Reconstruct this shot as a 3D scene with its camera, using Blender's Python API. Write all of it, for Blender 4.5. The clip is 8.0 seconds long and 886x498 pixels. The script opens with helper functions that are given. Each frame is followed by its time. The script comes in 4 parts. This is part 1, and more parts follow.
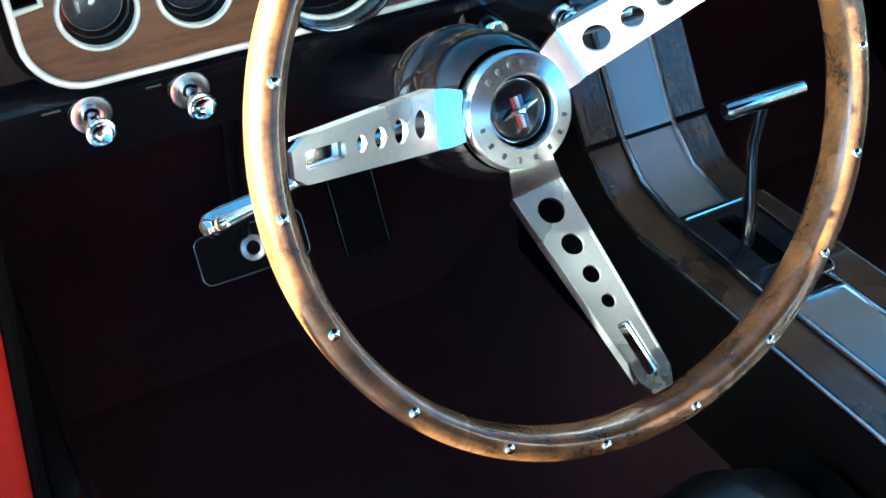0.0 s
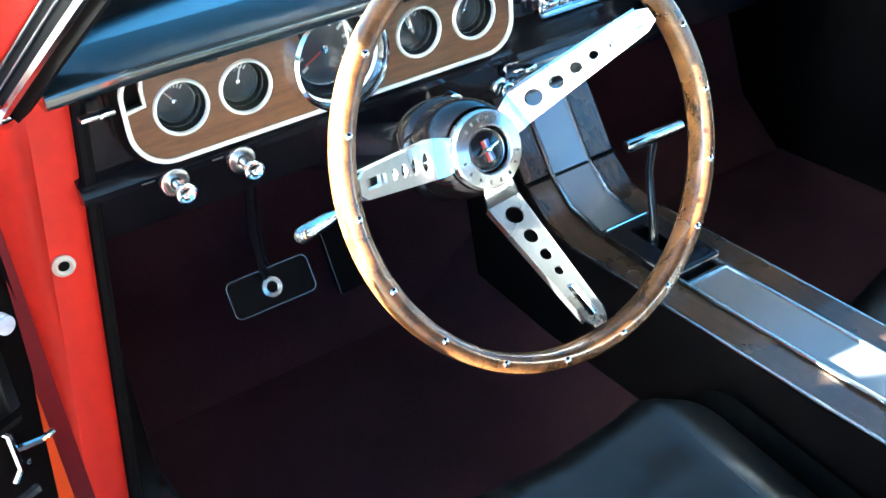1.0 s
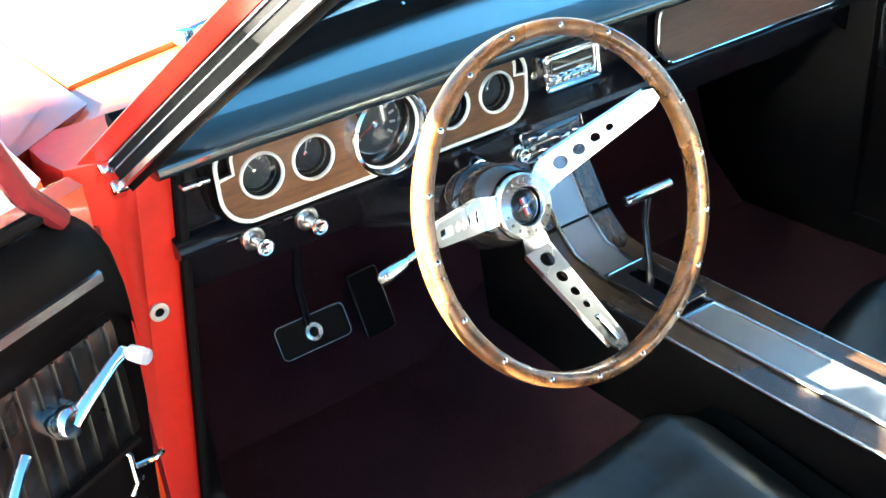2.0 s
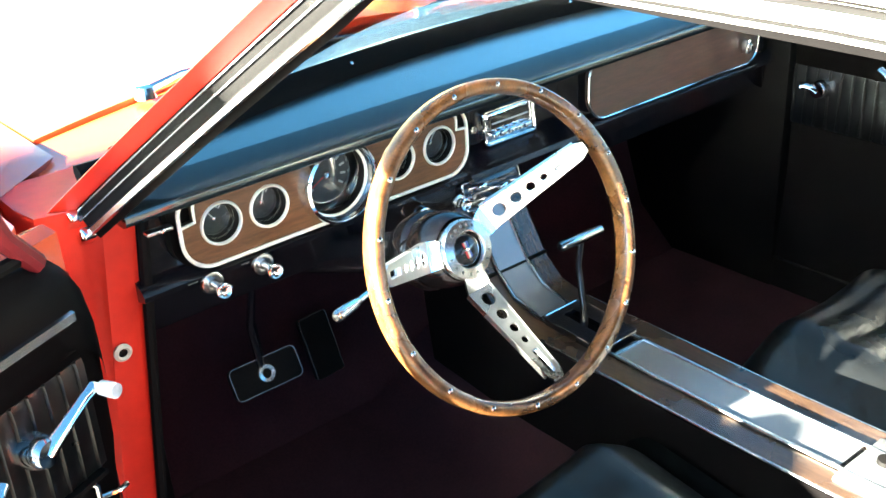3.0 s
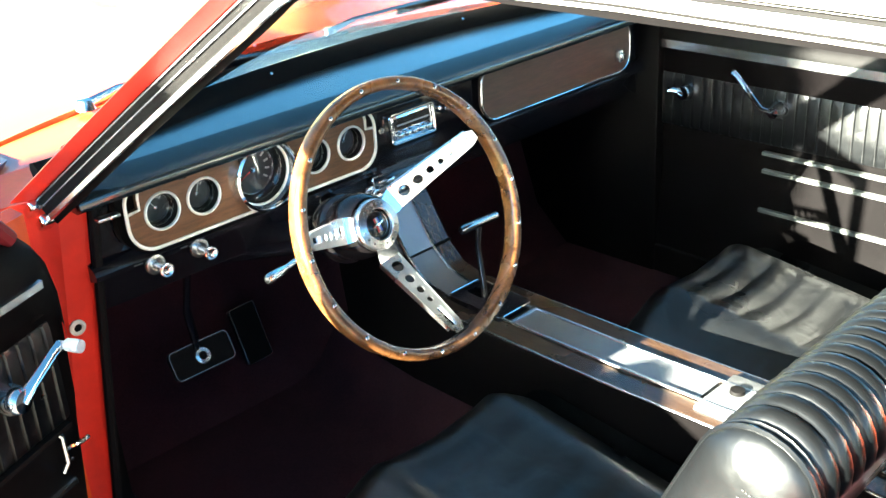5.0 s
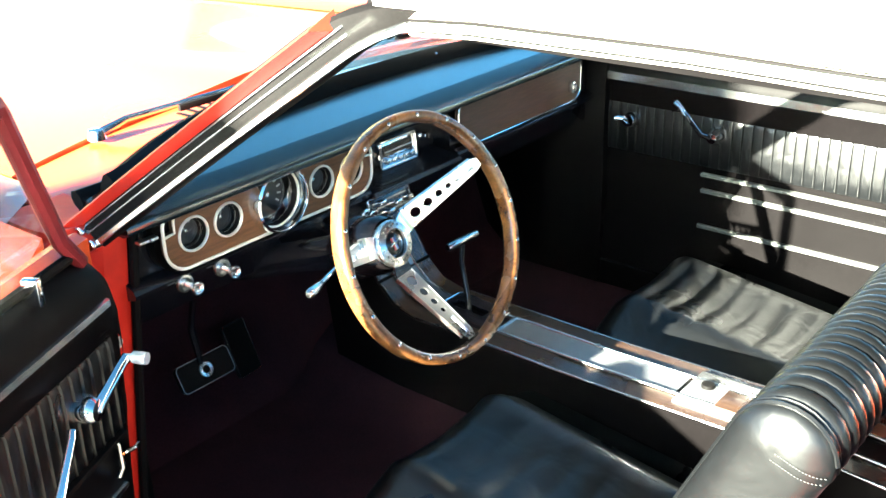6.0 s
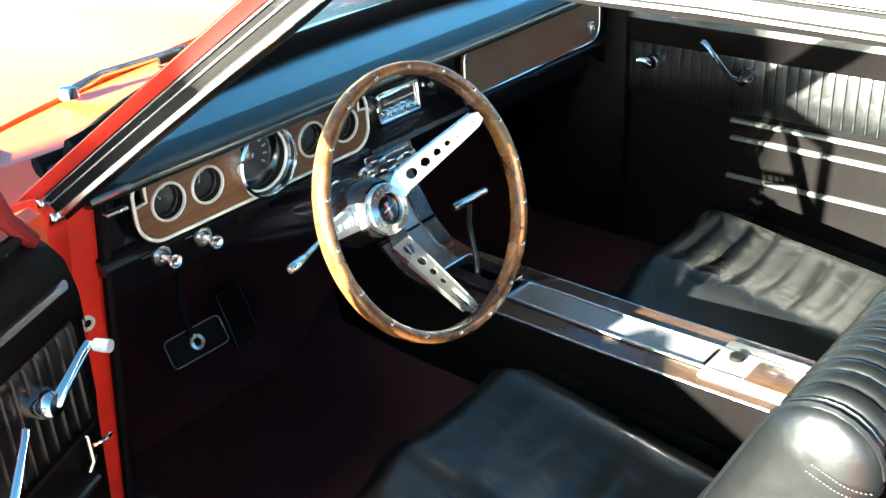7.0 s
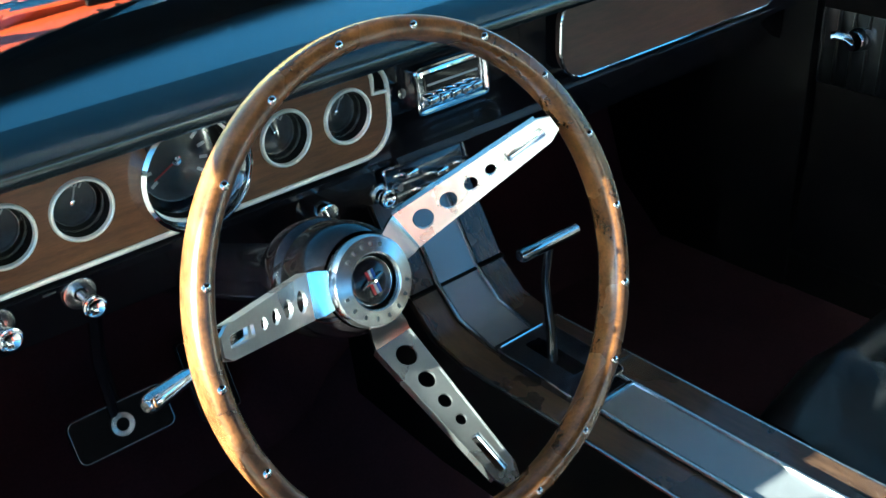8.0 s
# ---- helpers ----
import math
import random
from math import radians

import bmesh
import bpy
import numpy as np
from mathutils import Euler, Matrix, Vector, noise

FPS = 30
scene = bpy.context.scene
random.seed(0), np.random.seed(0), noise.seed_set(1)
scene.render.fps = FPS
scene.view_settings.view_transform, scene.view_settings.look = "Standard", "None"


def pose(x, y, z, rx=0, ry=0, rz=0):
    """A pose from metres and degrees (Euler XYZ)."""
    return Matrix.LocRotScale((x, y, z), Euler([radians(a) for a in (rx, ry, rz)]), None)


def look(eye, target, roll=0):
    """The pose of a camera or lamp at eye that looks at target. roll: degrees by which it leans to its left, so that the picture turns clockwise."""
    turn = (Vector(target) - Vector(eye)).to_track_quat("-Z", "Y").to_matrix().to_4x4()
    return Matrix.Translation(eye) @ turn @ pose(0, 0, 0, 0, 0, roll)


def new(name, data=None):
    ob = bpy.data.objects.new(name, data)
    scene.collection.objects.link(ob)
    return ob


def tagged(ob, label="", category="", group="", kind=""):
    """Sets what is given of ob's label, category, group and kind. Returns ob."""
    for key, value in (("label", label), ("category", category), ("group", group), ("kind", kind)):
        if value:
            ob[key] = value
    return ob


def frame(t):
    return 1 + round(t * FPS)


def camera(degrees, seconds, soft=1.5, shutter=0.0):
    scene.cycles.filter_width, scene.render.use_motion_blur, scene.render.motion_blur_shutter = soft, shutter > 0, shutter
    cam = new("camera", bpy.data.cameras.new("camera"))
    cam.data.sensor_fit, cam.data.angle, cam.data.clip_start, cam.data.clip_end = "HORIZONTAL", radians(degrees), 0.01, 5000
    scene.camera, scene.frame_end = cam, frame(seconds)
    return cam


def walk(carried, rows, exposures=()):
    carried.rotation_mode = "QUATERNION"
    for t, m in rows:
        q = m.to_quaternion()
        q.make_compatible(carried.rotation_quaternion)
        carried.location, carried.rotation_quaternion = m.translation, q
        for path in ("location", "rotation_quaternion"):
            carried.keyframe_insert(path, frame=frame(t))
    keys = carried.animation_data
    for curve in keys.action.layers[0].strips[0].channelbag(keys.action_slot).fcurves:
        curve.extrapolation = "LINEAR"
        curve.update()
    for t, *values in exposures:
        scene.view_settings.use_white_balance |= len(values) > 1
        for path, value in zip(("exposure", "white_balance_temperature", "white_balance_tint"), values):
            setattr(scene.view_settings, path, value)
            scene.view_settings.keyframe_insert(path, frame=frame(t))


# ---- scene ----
cam = camera(45.3, 8.0)
PATH = [
    (0, (-0.662, -0.489, 1.197), (0.055, 0.961, 0.02), -3.0),
    (0.5, (-0.732, -0.596, 1.261), (0.061, 0.82, 0.092), -3.6),
    (1, (-0.862, -0.721, 1.327), (0.02, 0.727, 0.265), -5.4),
    (1.2, (-0.899, -0.75, 1.406), (-0.065, 0.72, 0.337), -6.4),
    (2.3, (-1.091, -0.837, 1.43), (-0.022, 0.568, 0.491), -4.2),
    (2.5, (-1.107, -0.852, 1.439), (-0.007, 0.533, 0.505), -3.7),
    (3, (-1.107, -0.887, 1.459), (0.005, 0.517, 0.569), -3.7),
    (3.5, (-1.086, -0.956, 1.449), (-0.034, 0.465, 0.515), -4.5),
    (4, (-1.112, -1.042, 1.461), (-0.069, 0.416, 0.573), -6.0),
    (4.5, (-1.157, -1.086, 1.465), (-0.057, 0.342, 0.6), -4.6),
    (4.7, (-1.193, -1.093, 1.472), (-0.042, 0.307, 0.625), -4.5),
    (5.8, (-1.466, -0.98, 1.53), (-0.042, 0.145, 0.688), -0.5),
    (6, (-1.505, -1.034, 1.555), (-0.097, 0.128, 0.739), -1.7),
    (6.2, (-1.493, -1.029, 1.555), (-0.133, 0.152, 0.686), -2.8),
    (6.5, (-1.494, -1.04, 1.549), (-0.096, 0.104, 0.691), -2.0),
    (7, (-1.351, -0.97, 1.524), (-0.022, 0.21, 0.606), -3.5),
    (7.5, (-1.048, -0.818, 1.441), (0.104, 0.53, 0.517), -3.4),
    (8, (-0.783, -0.587, 1.306), (0.341, 0.756, 0.339), -3.0),
]
EXPOSURES = [(0.0, 5.3, 5550, -10), (0.6, 5.5, 5600, -8), (1.1, 6.05, 5950, -4), (2.5, 5.95, 6700, -3), (3.3, 5.5, 6700, -3), (4.5, 5.3, 6700, -3), (6.5, 5.15, 6700, -4), (7.1, 5.05, 6700, -4), (7.6, 4.8, 6200, -7), (8.0, 4.4, 5700, -12)]
walk(cam, [(t, look(eye, target, roll)) for t, eye, target, roll in PATH], EXPOSURES)

# ---- world, sun and exposure ----
SUN = Vector((-0.9562, 0.0984, 0.2756)).normalized()
world = bpy.data.worlds.new("world")
scene.world = world
world.use_nodes = True
wn, wl = world.node_tree.nodes, world.node_tree.links
sky = wn.new("ShaderNodeTexSky")
sky.sky_type = "NISHITA"
sky.sun_disc = False
sky.sun_elevation = math.asin(SUN.z)
sky.sun_rotation = math.atan2(SUN.x, SUN.y)
sky.air_density, sky.dust_density, sky.ozone_density = 0.16, 0.35, 4.0
wn["Background"].inputs["Strength"].default_value = 0.05
clear = wn.new("ShaderNodeHueSaturation")
clear.inputs["Saturation"].default_value = 1.02
clear.inputs["Hue"].default_value = 0.475
wl.new(sky.outputs["Color"], clear.inputs["Color"])
wl.new(clear.outputs["Color"], wn["Background"].inputs["Color"])
sun_data = bpy.data.lights.new("sun", "SUN")
sun_data.energy, sun_data.angle, sun_data.color = 5.0, radians(0.5), (1.0, 0.94, 0.85)
sun = new("sun", sun_data)
sun.matrix_world = look((0, 0, 0), -SUN) @ Matrix.Identity(4)
sun.location = (-6, 4, 6)


# ---- materials ----
def material(name, colour, rough=0.5, metal=0.0, coat=0.0, vary=0.15, scale=30.0, bump=0.0, bump_scale=200.0, spread=0.08, spec=0.5, coat_rough=0.03):
    """A surface with broad stains, fine grain and a little relief."""
    m = bpy.data.materials.new(name)
    m.use_nodes = True
    n, l = m.node_tree.nodes, m.node_tree.links
    p = n["Principled BSDF"]
    p.inputs["Metallic"].default_value = metal
    p.inputs["Coat Weight"].default_value = coat
    p.inputs["Coat Roughness"].default_value = min(rough, coat_rough)
    p.inputs["Specular IOR Level"].default_value = spec
    tc = n.new("ShaderNodeTexCoord")
    big, fine = n.new("ShaderNodeTexNoise"), n.new("ShaderNodeTexNoise")
    big.inputs["Scale"].default_value, fine.inputs["Scale"].default_value = scale * 0.2, scale * 4
    big.inputs["Detail"].default_value, fine.inputs["Detail"].default_value = 4, 3
    mix = n.new("ShaderNodeMath")
    mix.operation = "ADD"
    for tex in (big, fine):
        l.new(tc.outputs["Object"], tex.inputs["Vector"])
    l.new(big.outputs["Fac"], mix.inputs[0])
    l.new(fine.outputs["Fac"], mix.inputs[1])
    ramp = n.new("ShaderNodeMapRange")
    ramp.inputs["From Min"].default_value, ramp.inputs["From Max"].default_value = 0.6, 1.4
    ramp.inputs["To Min"].default_value, ramp.inputs["To Max"].default_value = 1 - vary, 1 + vary
    l.new(mix.outputs[0], ramp.inputs["Value"])
    tint = n.new("ShaderNodeVectorMath")
    tint.operation = "SCALE"
    tint.inputs[0].default_value = colour
    l.new(ramp.outputs["Result"], tint.inputs["Scale"])
    l.new(tint.outputs["Vector"], p.inputs["Base Color"])
    rr = n.new("ShaderNodeMapRange")
    rr.inputs["From Min"].default_value, rr.inputs["From Max"].default_value = 0.3, 0.7
    rr.inputs["To Min"].default_value, rr.inputs["To Max"].default_value = max(0.01, rough - spread), min(1.0, rough + spread)
    l.new(big.outputs["Fac"], rr.inputs["Value"])
    l.new(rr.outputs["Result"], p.inputs["Roughness"])
    if bump:
        grain, b = n.new("ShaderNodeTexNoise"), n.new("ShaderNodeBump")
        grain.inputs["Scale"].default_value, grain.inputs["Detail"].default_value = bump_scale, 4
        l.new(tc.outputs["Object"], grain.inputs["Vector"])
        l.new(grain.outputs["Fac"], b.inputs["Height"])
        b.inputs["Strength"].default_value, b.inputs["Distance"].default_value = bump, 0.0004
        l.new(b.outputs["Normal"], p.inputs["Normal"])
    return m


def wood(name, dark, light, stretch, rough=0.3, coat=0.5, scale=14.0):
    """Long fibres with darker streaks; stretch is the scale along each axis."""
    m = material(name, light, rough, 0, coat, 0.1, 40, 0.1, 300)
    n, l = m.node_tree.nodes, m.node_tree.links
    p = n["Principled BSDF"]
    tc, mp = n.new("ShaderNodeTexCoord"), n.new("ShaderNodeMapping")
    mp.inputs["Scale"].default_value = stretch
    a, b = n.new("ShaderNodeTexNoise"), n.new("ShaderNodeTexNoise")
    a.inputs["Scale"].default_value, b.inputs["Scale"].default_value = scale, scale * 6
    a.inputs["Detail"].default_value, b.inputs["Detail"].default_value = 6, 3
    l.new(tc.outputs["Object"], mp.inputs["Vector"])
    l.new(mp.outputs["Vector"], a.inputs["Vector"])
    l.new(mp.outputs["Vector"], b.inputs["Vector"])
    s = n.new("ShaderNodeMath")
    s.operation = "MULTIPLY_ADD"
    s.inputs[1].default_value = 0.5
    l.new(b.outputs["Fac"], s.inputs[0])
    l.new(a.outputs["Fac"], s.inputs[2])
    r = n.new("ShaderNodeValToRGB")
    r.color_ramp.elements[0].position, r.color_ramp.elements[0].color = 0.55, (*dark, 1)
    r.color_ramp.elements[1].position, r.color_ramp.elements[1].color = 0.95, (*light, 1)
    l.new(s.outputs[0], r.inputs["Fac"])
    l.new(r.outputs["Color"], p.inputs["Base Color"])
    return m


def glass(name, colour, rough=0.0):
    m = bpy.data.materials.new(name)
    m.use_nodes = True
    p = m.node_tree.nodes["Principled BSDF"]
    p.inputs["Base Color"].default_value = (*colour, 1)
    p.inputs["Transmission Weight"].default_value = 1.0
    p.inputs["Roughness"].default_value, p.inputs["IOR"].default_value = rough, 1.45
    return m


VINYL = material("black_vinyl", (0.0017, 0.0013, 0.0014), 0.50, 0, 0, 0.25, 25, 0.25, 420, 0.07, 0.06)
VINYL_SEAT = material("black_seat_vinyl", (0.0022, 0.0025, 0.0029), 0.31, 0, 0, 0.25, 25, 0.4, 160, 0.07, 0.55)


def creased(m, scale, distance, strength):
    """Adds soft broad creases under the fine grain of a material."""
    n, l = m.node_tree.nodes, m.node_tree.links
    tc, tex, b = n.new("ShaderNodeTexCoord"), n.new("ShaderNodeTexNoise"), n.new("ShaderNodeBump")
    tex.inputs["Scale"].default_value, tex.inputs["Detail"].default_value, tex.inputs["Distortion"].default_value = scale, 2, 0.8
    b.inputs["Strength"].default_value, b.inputs["Distance"].default_value = strength, distance
    l.new(tc.outputs["Object"], tex.inputs["Vector"])
    l.new(tex.outputs["Fac"], b.inputs["Height"])
    fine = [q for q in n if q.bl_idname == "ShaderNodeBump" and q != b][0]
    l.new(b.outputs["Normal"], fine.inputs["Normal"])


creased(VINYL_SEAT, 11, 0.010, 0.45)
VINYL_PAD = material("black_dash_pad", (0.009, 0.015, 0.018), 0.22, 0, 0.7, 0.2, 14, 0.08, 500, 0.04, 0.9, 0.18)
CARPET = material("black_carpet", (0.022, 0.0080, 0.0105), 0.95, 0, 0, 0.4, 60, 0.9, 700, 0.03, 0.1)
RUBBER = material("black_rubber", (0.0045, 0.004, 0.004), 0.65, 0, 0, 0.3, 60, 0.2, 300, 0.05, 0.06)
BLACK_PAINT = material("black_enamel", (0.006, 0.006, 0.008), 0.22, 0, 0.4, 0.2, 20, 0.05, 200, 0.05)
CHROME = material("chrome", (0.80, 0.81, 0.83), 0.09, 1, 0, 0.06, 60, 0.02, 120, 0.05)
BRUSHED = material("brushed_aluminium", (0.74, 0.74, 0.73), 0.24, 1, 0, 0.05, 200, 0.06, 900, 0.03)
STEEL = material("spoke_steel", (0.76, 0.755, 0.75), 0.29, 1, 0, 0.06, 60, 0.05, 300, 0.05)
CONSOLE_METAL = material("satin_console_metal", (0.24, 0.245, 0.255), 0.26, 0.65, 0, 0.04, 200, 0.0, 900, 0.01)
BRIGHT_TRIM = material("bright_cream_metal_trim", (0.88, 0.85, 0.76), 0.5, 0.6, 0, 0.05, 60, 0.05, 300, 0.05)
GUNMETAL = material("dark_glossy_horn_collar", (0.006, 0.005, 0.0055), 0.09, 0.0, 0.0, 0.15, 40)
JAMB_RED = material("dull_red_jamb_paint", (0.58, 0.022, 0.012), 0.45, 0, 0.0, 0.12, 14, 0.08, 80, 0.06, 0.25)
RED = material("red_car_paint", (0.62, 0.075, 0.018), 0.25, 0, 0.5, 0.06, 10, 0.02, 60, 0.05)
RED.node_tree.nodes["Principled BSDF"].inputs["Coat IOR"].default_value = 1.7
# car red darkened in its colour for the shade on these parts
SHADED_RED = material("shaded_red_paint", (0.13, 0.008, 0.012), 0.5, 0, 0, 0.12, 14, 0.08, 80, 0.06, 0.25)
WHITE_ROOF = material("white_vinyl_roof", (0.80, 0.78, 0.72), 0.5, 0, 0, 0.05, 30, 0.2, 400)
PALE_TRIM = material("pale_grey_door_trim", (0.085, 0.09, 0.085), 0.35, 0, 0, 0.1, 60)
CREAM = material("cream_seal", (0.62, 0.59, 0.50), 0.55, 0, 0, 0.1, 60, 0.1, 200)
RIM_WOOD = wood("varnished_rim_wood", (0.030, 0.011, 0.0035), (0.125, 0.050, 0.016), (1, 1, 1), 0.26, 0.3, 60)
PANEL_WOOD = wood("walnut_dash_veneer", (0.070, 0.028, 0.012), (0.135, 0.058, 0.024), (3, 1, 22), 0.38, 0.2, 9)
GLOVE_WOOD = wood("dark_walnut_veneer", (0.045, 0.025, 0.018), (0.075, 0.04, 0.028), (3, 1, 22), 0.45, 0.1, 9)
CONSOLE_WOOD = wood("console_walnut_veneer", (0.020, 0.010, 0.006), (0.050, 0.027, 0.015), (22, 3, 1), 0.28, 0.4, 9)
DIAL = material("gauge_dial", (0.035, 0.037, 0.04), 0.4, 0, 0, 0.3, 60)
DIAL_MARK = material("gauge_marks", (0.55, 0.56, 0.54), 0.5, 0, 0, 0.1, 60)
GREY_MARK = material("faint_grey_lettering", (0.05, 0.05, 0.05), 0.6)
RED_MARK = material("red_needle", (0.5, 0.03, 0.03), 0.5)
BLUE_MARK = material("blue_enamel", (0.03, 0.09, 0.35), 0.4)
GLASS = glass("windscreen_glass", (0.90, 0.97, 0.94))
LENS = glass("gauge_glass", (0.95, 0.97, 0.97))
THREAD = material("grey_thread", (0.02, 0.02, 0.02), 0.8)
LEAF = material("dark_green_leaves", (0.05, 0.085, 0.025), 0.5, 0, 0, 0.4, 6, 0.2, 60)
BARK = material("grey_brown_bark", (0.12, 0.09, 0.065), 0.9, 0, 0, 0.3, 20, 0.9, 60)
GREY_CRANK = material("grey_knob_plastic", (0.35, 0.38, 0.42), 0.35)
DRY_GRASS = material("golden_dry_grass", (0.58, 0.47, 0.14), 0.9, 0, 0, 0.35, 0.5, 0.5, 3)
WOODS = material("dark_green_foliage", (0.045, 0.06, 0.025), 0.8, 0, 0, 0.5, 2, 0.9, 8)
GROUND = material("worn_asphalt", (0.07, 0.067, 0.062), 0.9, 0, 0, 0.15, 3, 0.3, 20)


# ---- geometry helpers ----
WHERE = {}


def thing(name, at, label, category, group="", kind=""):
    e = new(name)
    e.empty_display_size = 0.05
    e.location = at
    WHERE[e] = Vector(at)
    return tagged(e, label, category, group, kind)


def finish(bm, name, mat, sharp=35):
    bmesh.ops.recalc_face_normals(bm, faces=bm.faces)
    for f in bm.faces:
        f.smooth = True
    for e in bm.edges:
        if len(e.link_faces) == 2 and e.calc_face_angle(0) > radians(sharp):
            e.smooth = False
    me = bpy.data.meshes.new(name)
    bm.to_mesh(me)
    bm.free()
    me.materials.append(mat)
    return me


def part(name, bm, mat, parent, label="", sharp=35):
    """One mesh, given in the world's metres, under a thing or a part."""
    ob = new(name, finish(bm, name, mat, sharp))
    ob.parent = parent
    ob.location = -WHERE[parent]
    WHERE[ob] = Vector((0, 0, 0))
    return tagged(ob, label)


def piece(name, mesh, m, parent, label=""):
    """An object on a shared mesh, at the pose m of the world."""
    ob = new(name, mesh)
    ob.parent = parent
    ob.matrix_basis = Matrix.Translation(-WHERE[parent]) @ m
    return tagged(ob, label)


def alone(name, bm, mat, label, category, kind="", sharp=35):
    ob = new(name, finish(bm, name, mat, sharp))
    WHERE[ob] = Vector((0, 0, 0))
    return tagged(ob, label, category, "", kind)


def box(x0, x1, y0, y1, z0, z1, bevel=0.0, seg=2, bm=None, m=None):
    b = bmesh.new()
    v = bmesh.ops.create_cube(b, size=1)["verts"]
    for q in v:
        q.co = Vector(((x0 + x1) / 2 + q.co.x * (x1 - x0), (y0 + y1) / 2 + q.co.y * (y1 - y0), (z0 + z1) / 2 + q.co.z * (z1 - z0)))
    if bevel:
        bmesh.ops.bevel(b, geom=b.edges[:], offset=bevel, segments=seg, affect="EDGES", profile=0.5)
    if m:
        b.transform(m)
    return join(bm, b)


def join(bm, b):
    if bm is None:
        return b
    me = bpy.data.meshes.new("tmp")
    b.to_mesh(me)
    b.free()
    bm.from_mesh(me)
    bpy.data.meshes.remove(me)
    return bm


def loft(loops, closed=False, caps=True, ring=True, bm=None):
    """A skin over loops of equal length; ring: each loop is closed; closed: the last loop joins the first."""
    b = bmesh.new()
    rows = [[b.verts.new(p) for p in lp] for lp in loops]
    n = len(rows[0])
    for i in range(len(rows) - (0 if closed else 1)):
        p, q = rows[i], rows[(i + 1) % len(rows)]
        for j in range(n if ring else n - 1):
            k = (j + 1) % n
            b.faces.new((p[j], p[k], q[k], q[j]))
    if caps and not closed and ring:
        b.faces.new(rows[0][::-1])
        b.faces.new(rows[-1])
    return join(bm, b)


def tube(points, radius, n=10, closed=False, bm=None, flat=1.0):
    """A round bar along points; radius is a number or one for each point."""
    pts = [Vector(p) for p in points]
    k = len(pts)
    rad = radius if isinstance(radius, (list, tuple)) else [radius] * k
    loops, side = [], None
    for i, p in enumerate(pts):
        a = pts[(i - 1) % k] if (closed or i) else p
        c = pts[(i + 1) % k] if (closed or i < k - 1) else p
        d = (c - a).normalized()
        if side is None:
            side = d.orthogonal().normalized()
        side = (side - d * side.dot(d)).normalized()
        up = d.cross(side)
        loops.append([p + side * (rad[i] * math.cos(2 * math.pi * j / n)) + up * (rad[i] * flat * math.sin(2 * math.pi * j / n)) for j in range(n)])
    return loft(loops, closed, True, True, bm)


def lathe(profile, m, n=32, bm=None):
    """Turns (radius, height) pairs round the z axis of the pose m."""
    loops = []
    for r, h in profile:
        loops.append([m @ Vector((max(r, 1e-5) * math.cos(2 * math.pi * j / n), max(r, 1e-5) * math.sin(2 * math.pi * j / n), h)) for j in range(n)])
    ring = profile[0][0] > 1e-4 and profile[-1][0] > 1e-4
    return loft(loops, ring, not ring, True, bm)


def plate(outline, holes, thick, m, bevel=0.0):
    """A flat sheet with holes in the xy plane of the pose m, from z = 0 down to -thick."""
    b = bmesh.new()
    for lp in (outline, *holes):
        vs = [b.verts.new((x, y, 0)) for x, y in lp]
        for i in range(len(vs)):
            b.edges.new((vs[i], vs[(i + 1) % len(vs)]))
    bmesh.ops.triangle_fill(b, edges=b.edges[:], use_beauty=True)
    top = b.faces[:]
    ext = bmesh.ops.extrude_face_region(b, geom=top)
    for v in [g for g in ext["geom"] if isinstance(g, bmesh.types.BMVert)]:
        v.co.z -= thick
    b.transform(m)
    return b


def rounded(x0, x1, y0, y1, radii, seg=8):
    """A rectangle's outline with a radius for each corner: lower left, lower right, upper right, upper left."""
    out = []
    for (cx, cy, a0), r in zip(((x0, y0, 180), (x1, y0, 270), (x1, y1, 0), (x0, y1, 90)), radii):
        ox, oy = cx + (r if cx == x0 else -r), cy + (r if cy == y0 else -r)
        for i in range(seg + 1):
            a = radians(a0 + 90 * i / seg)
            out.append((ox + r * math.cos(a), oy + r * math.sin(a)))
    return out


def circle(cx, cy, r, n=28):
    return [(cx + r * math.cos(2 * math.pi * i / n), cy + r * math.sin(2 * math.pi * i / n)) for i in range(n)]


def sheet(f, nu, nv, thick, bm=None):
    """A curved sheet f(u, v), thickened downwards along its normal."""
    b = bmesh.new()
    g = [[Vector(f(i / nu, j / nv)) for j in range(nv + 1)] for i in range(nu + 1)]
    def nrm(i, j):
        a = g[min(i + 1, nu)][j] - g[max(i - 1, 0)][j]
        c = g[i][min(j + 1, nv)] - g[i][max(j - 1, 0)]
        return a.cross(c).normalized()
    top = [[b.verts.new(g[i][j]) for j in range(nv + 1)] for i in range(nu + 1)]
    low = [[b.verts.new(g[i][j] - nrm(i, j) * thick) for j in range(nv + 1)] for i in range(nu + 1)]
    for i in range(nu):
        for j in range(nv):
            b.faces.new((top[i][j], top[i + 1][j], top[i + 1][j + 1], top[i][j + 1]))
            b.faces.new((low[i][j], low[i][j + 1], low[i + 1][j + 1], low[i + 1][j]))
    for i in range(nu):
        b.faces.new((top[i][0], low[i][0], low[i + 1][0], top[i + 1][0]))
        b.faces.new((top[i + 1][nv], low[i + 1][nv], low[i][nv], top[i][nv]))
    for j in range(nv):
        b.faces.new((top[0][j + 1], low[0][j + 1], low[0][j], top[0][j]))
        b.faces.new((top[nu][j], low[nu][j], low[nu][j + 1], top[nu][j + 1]))
    return join(bm, b)


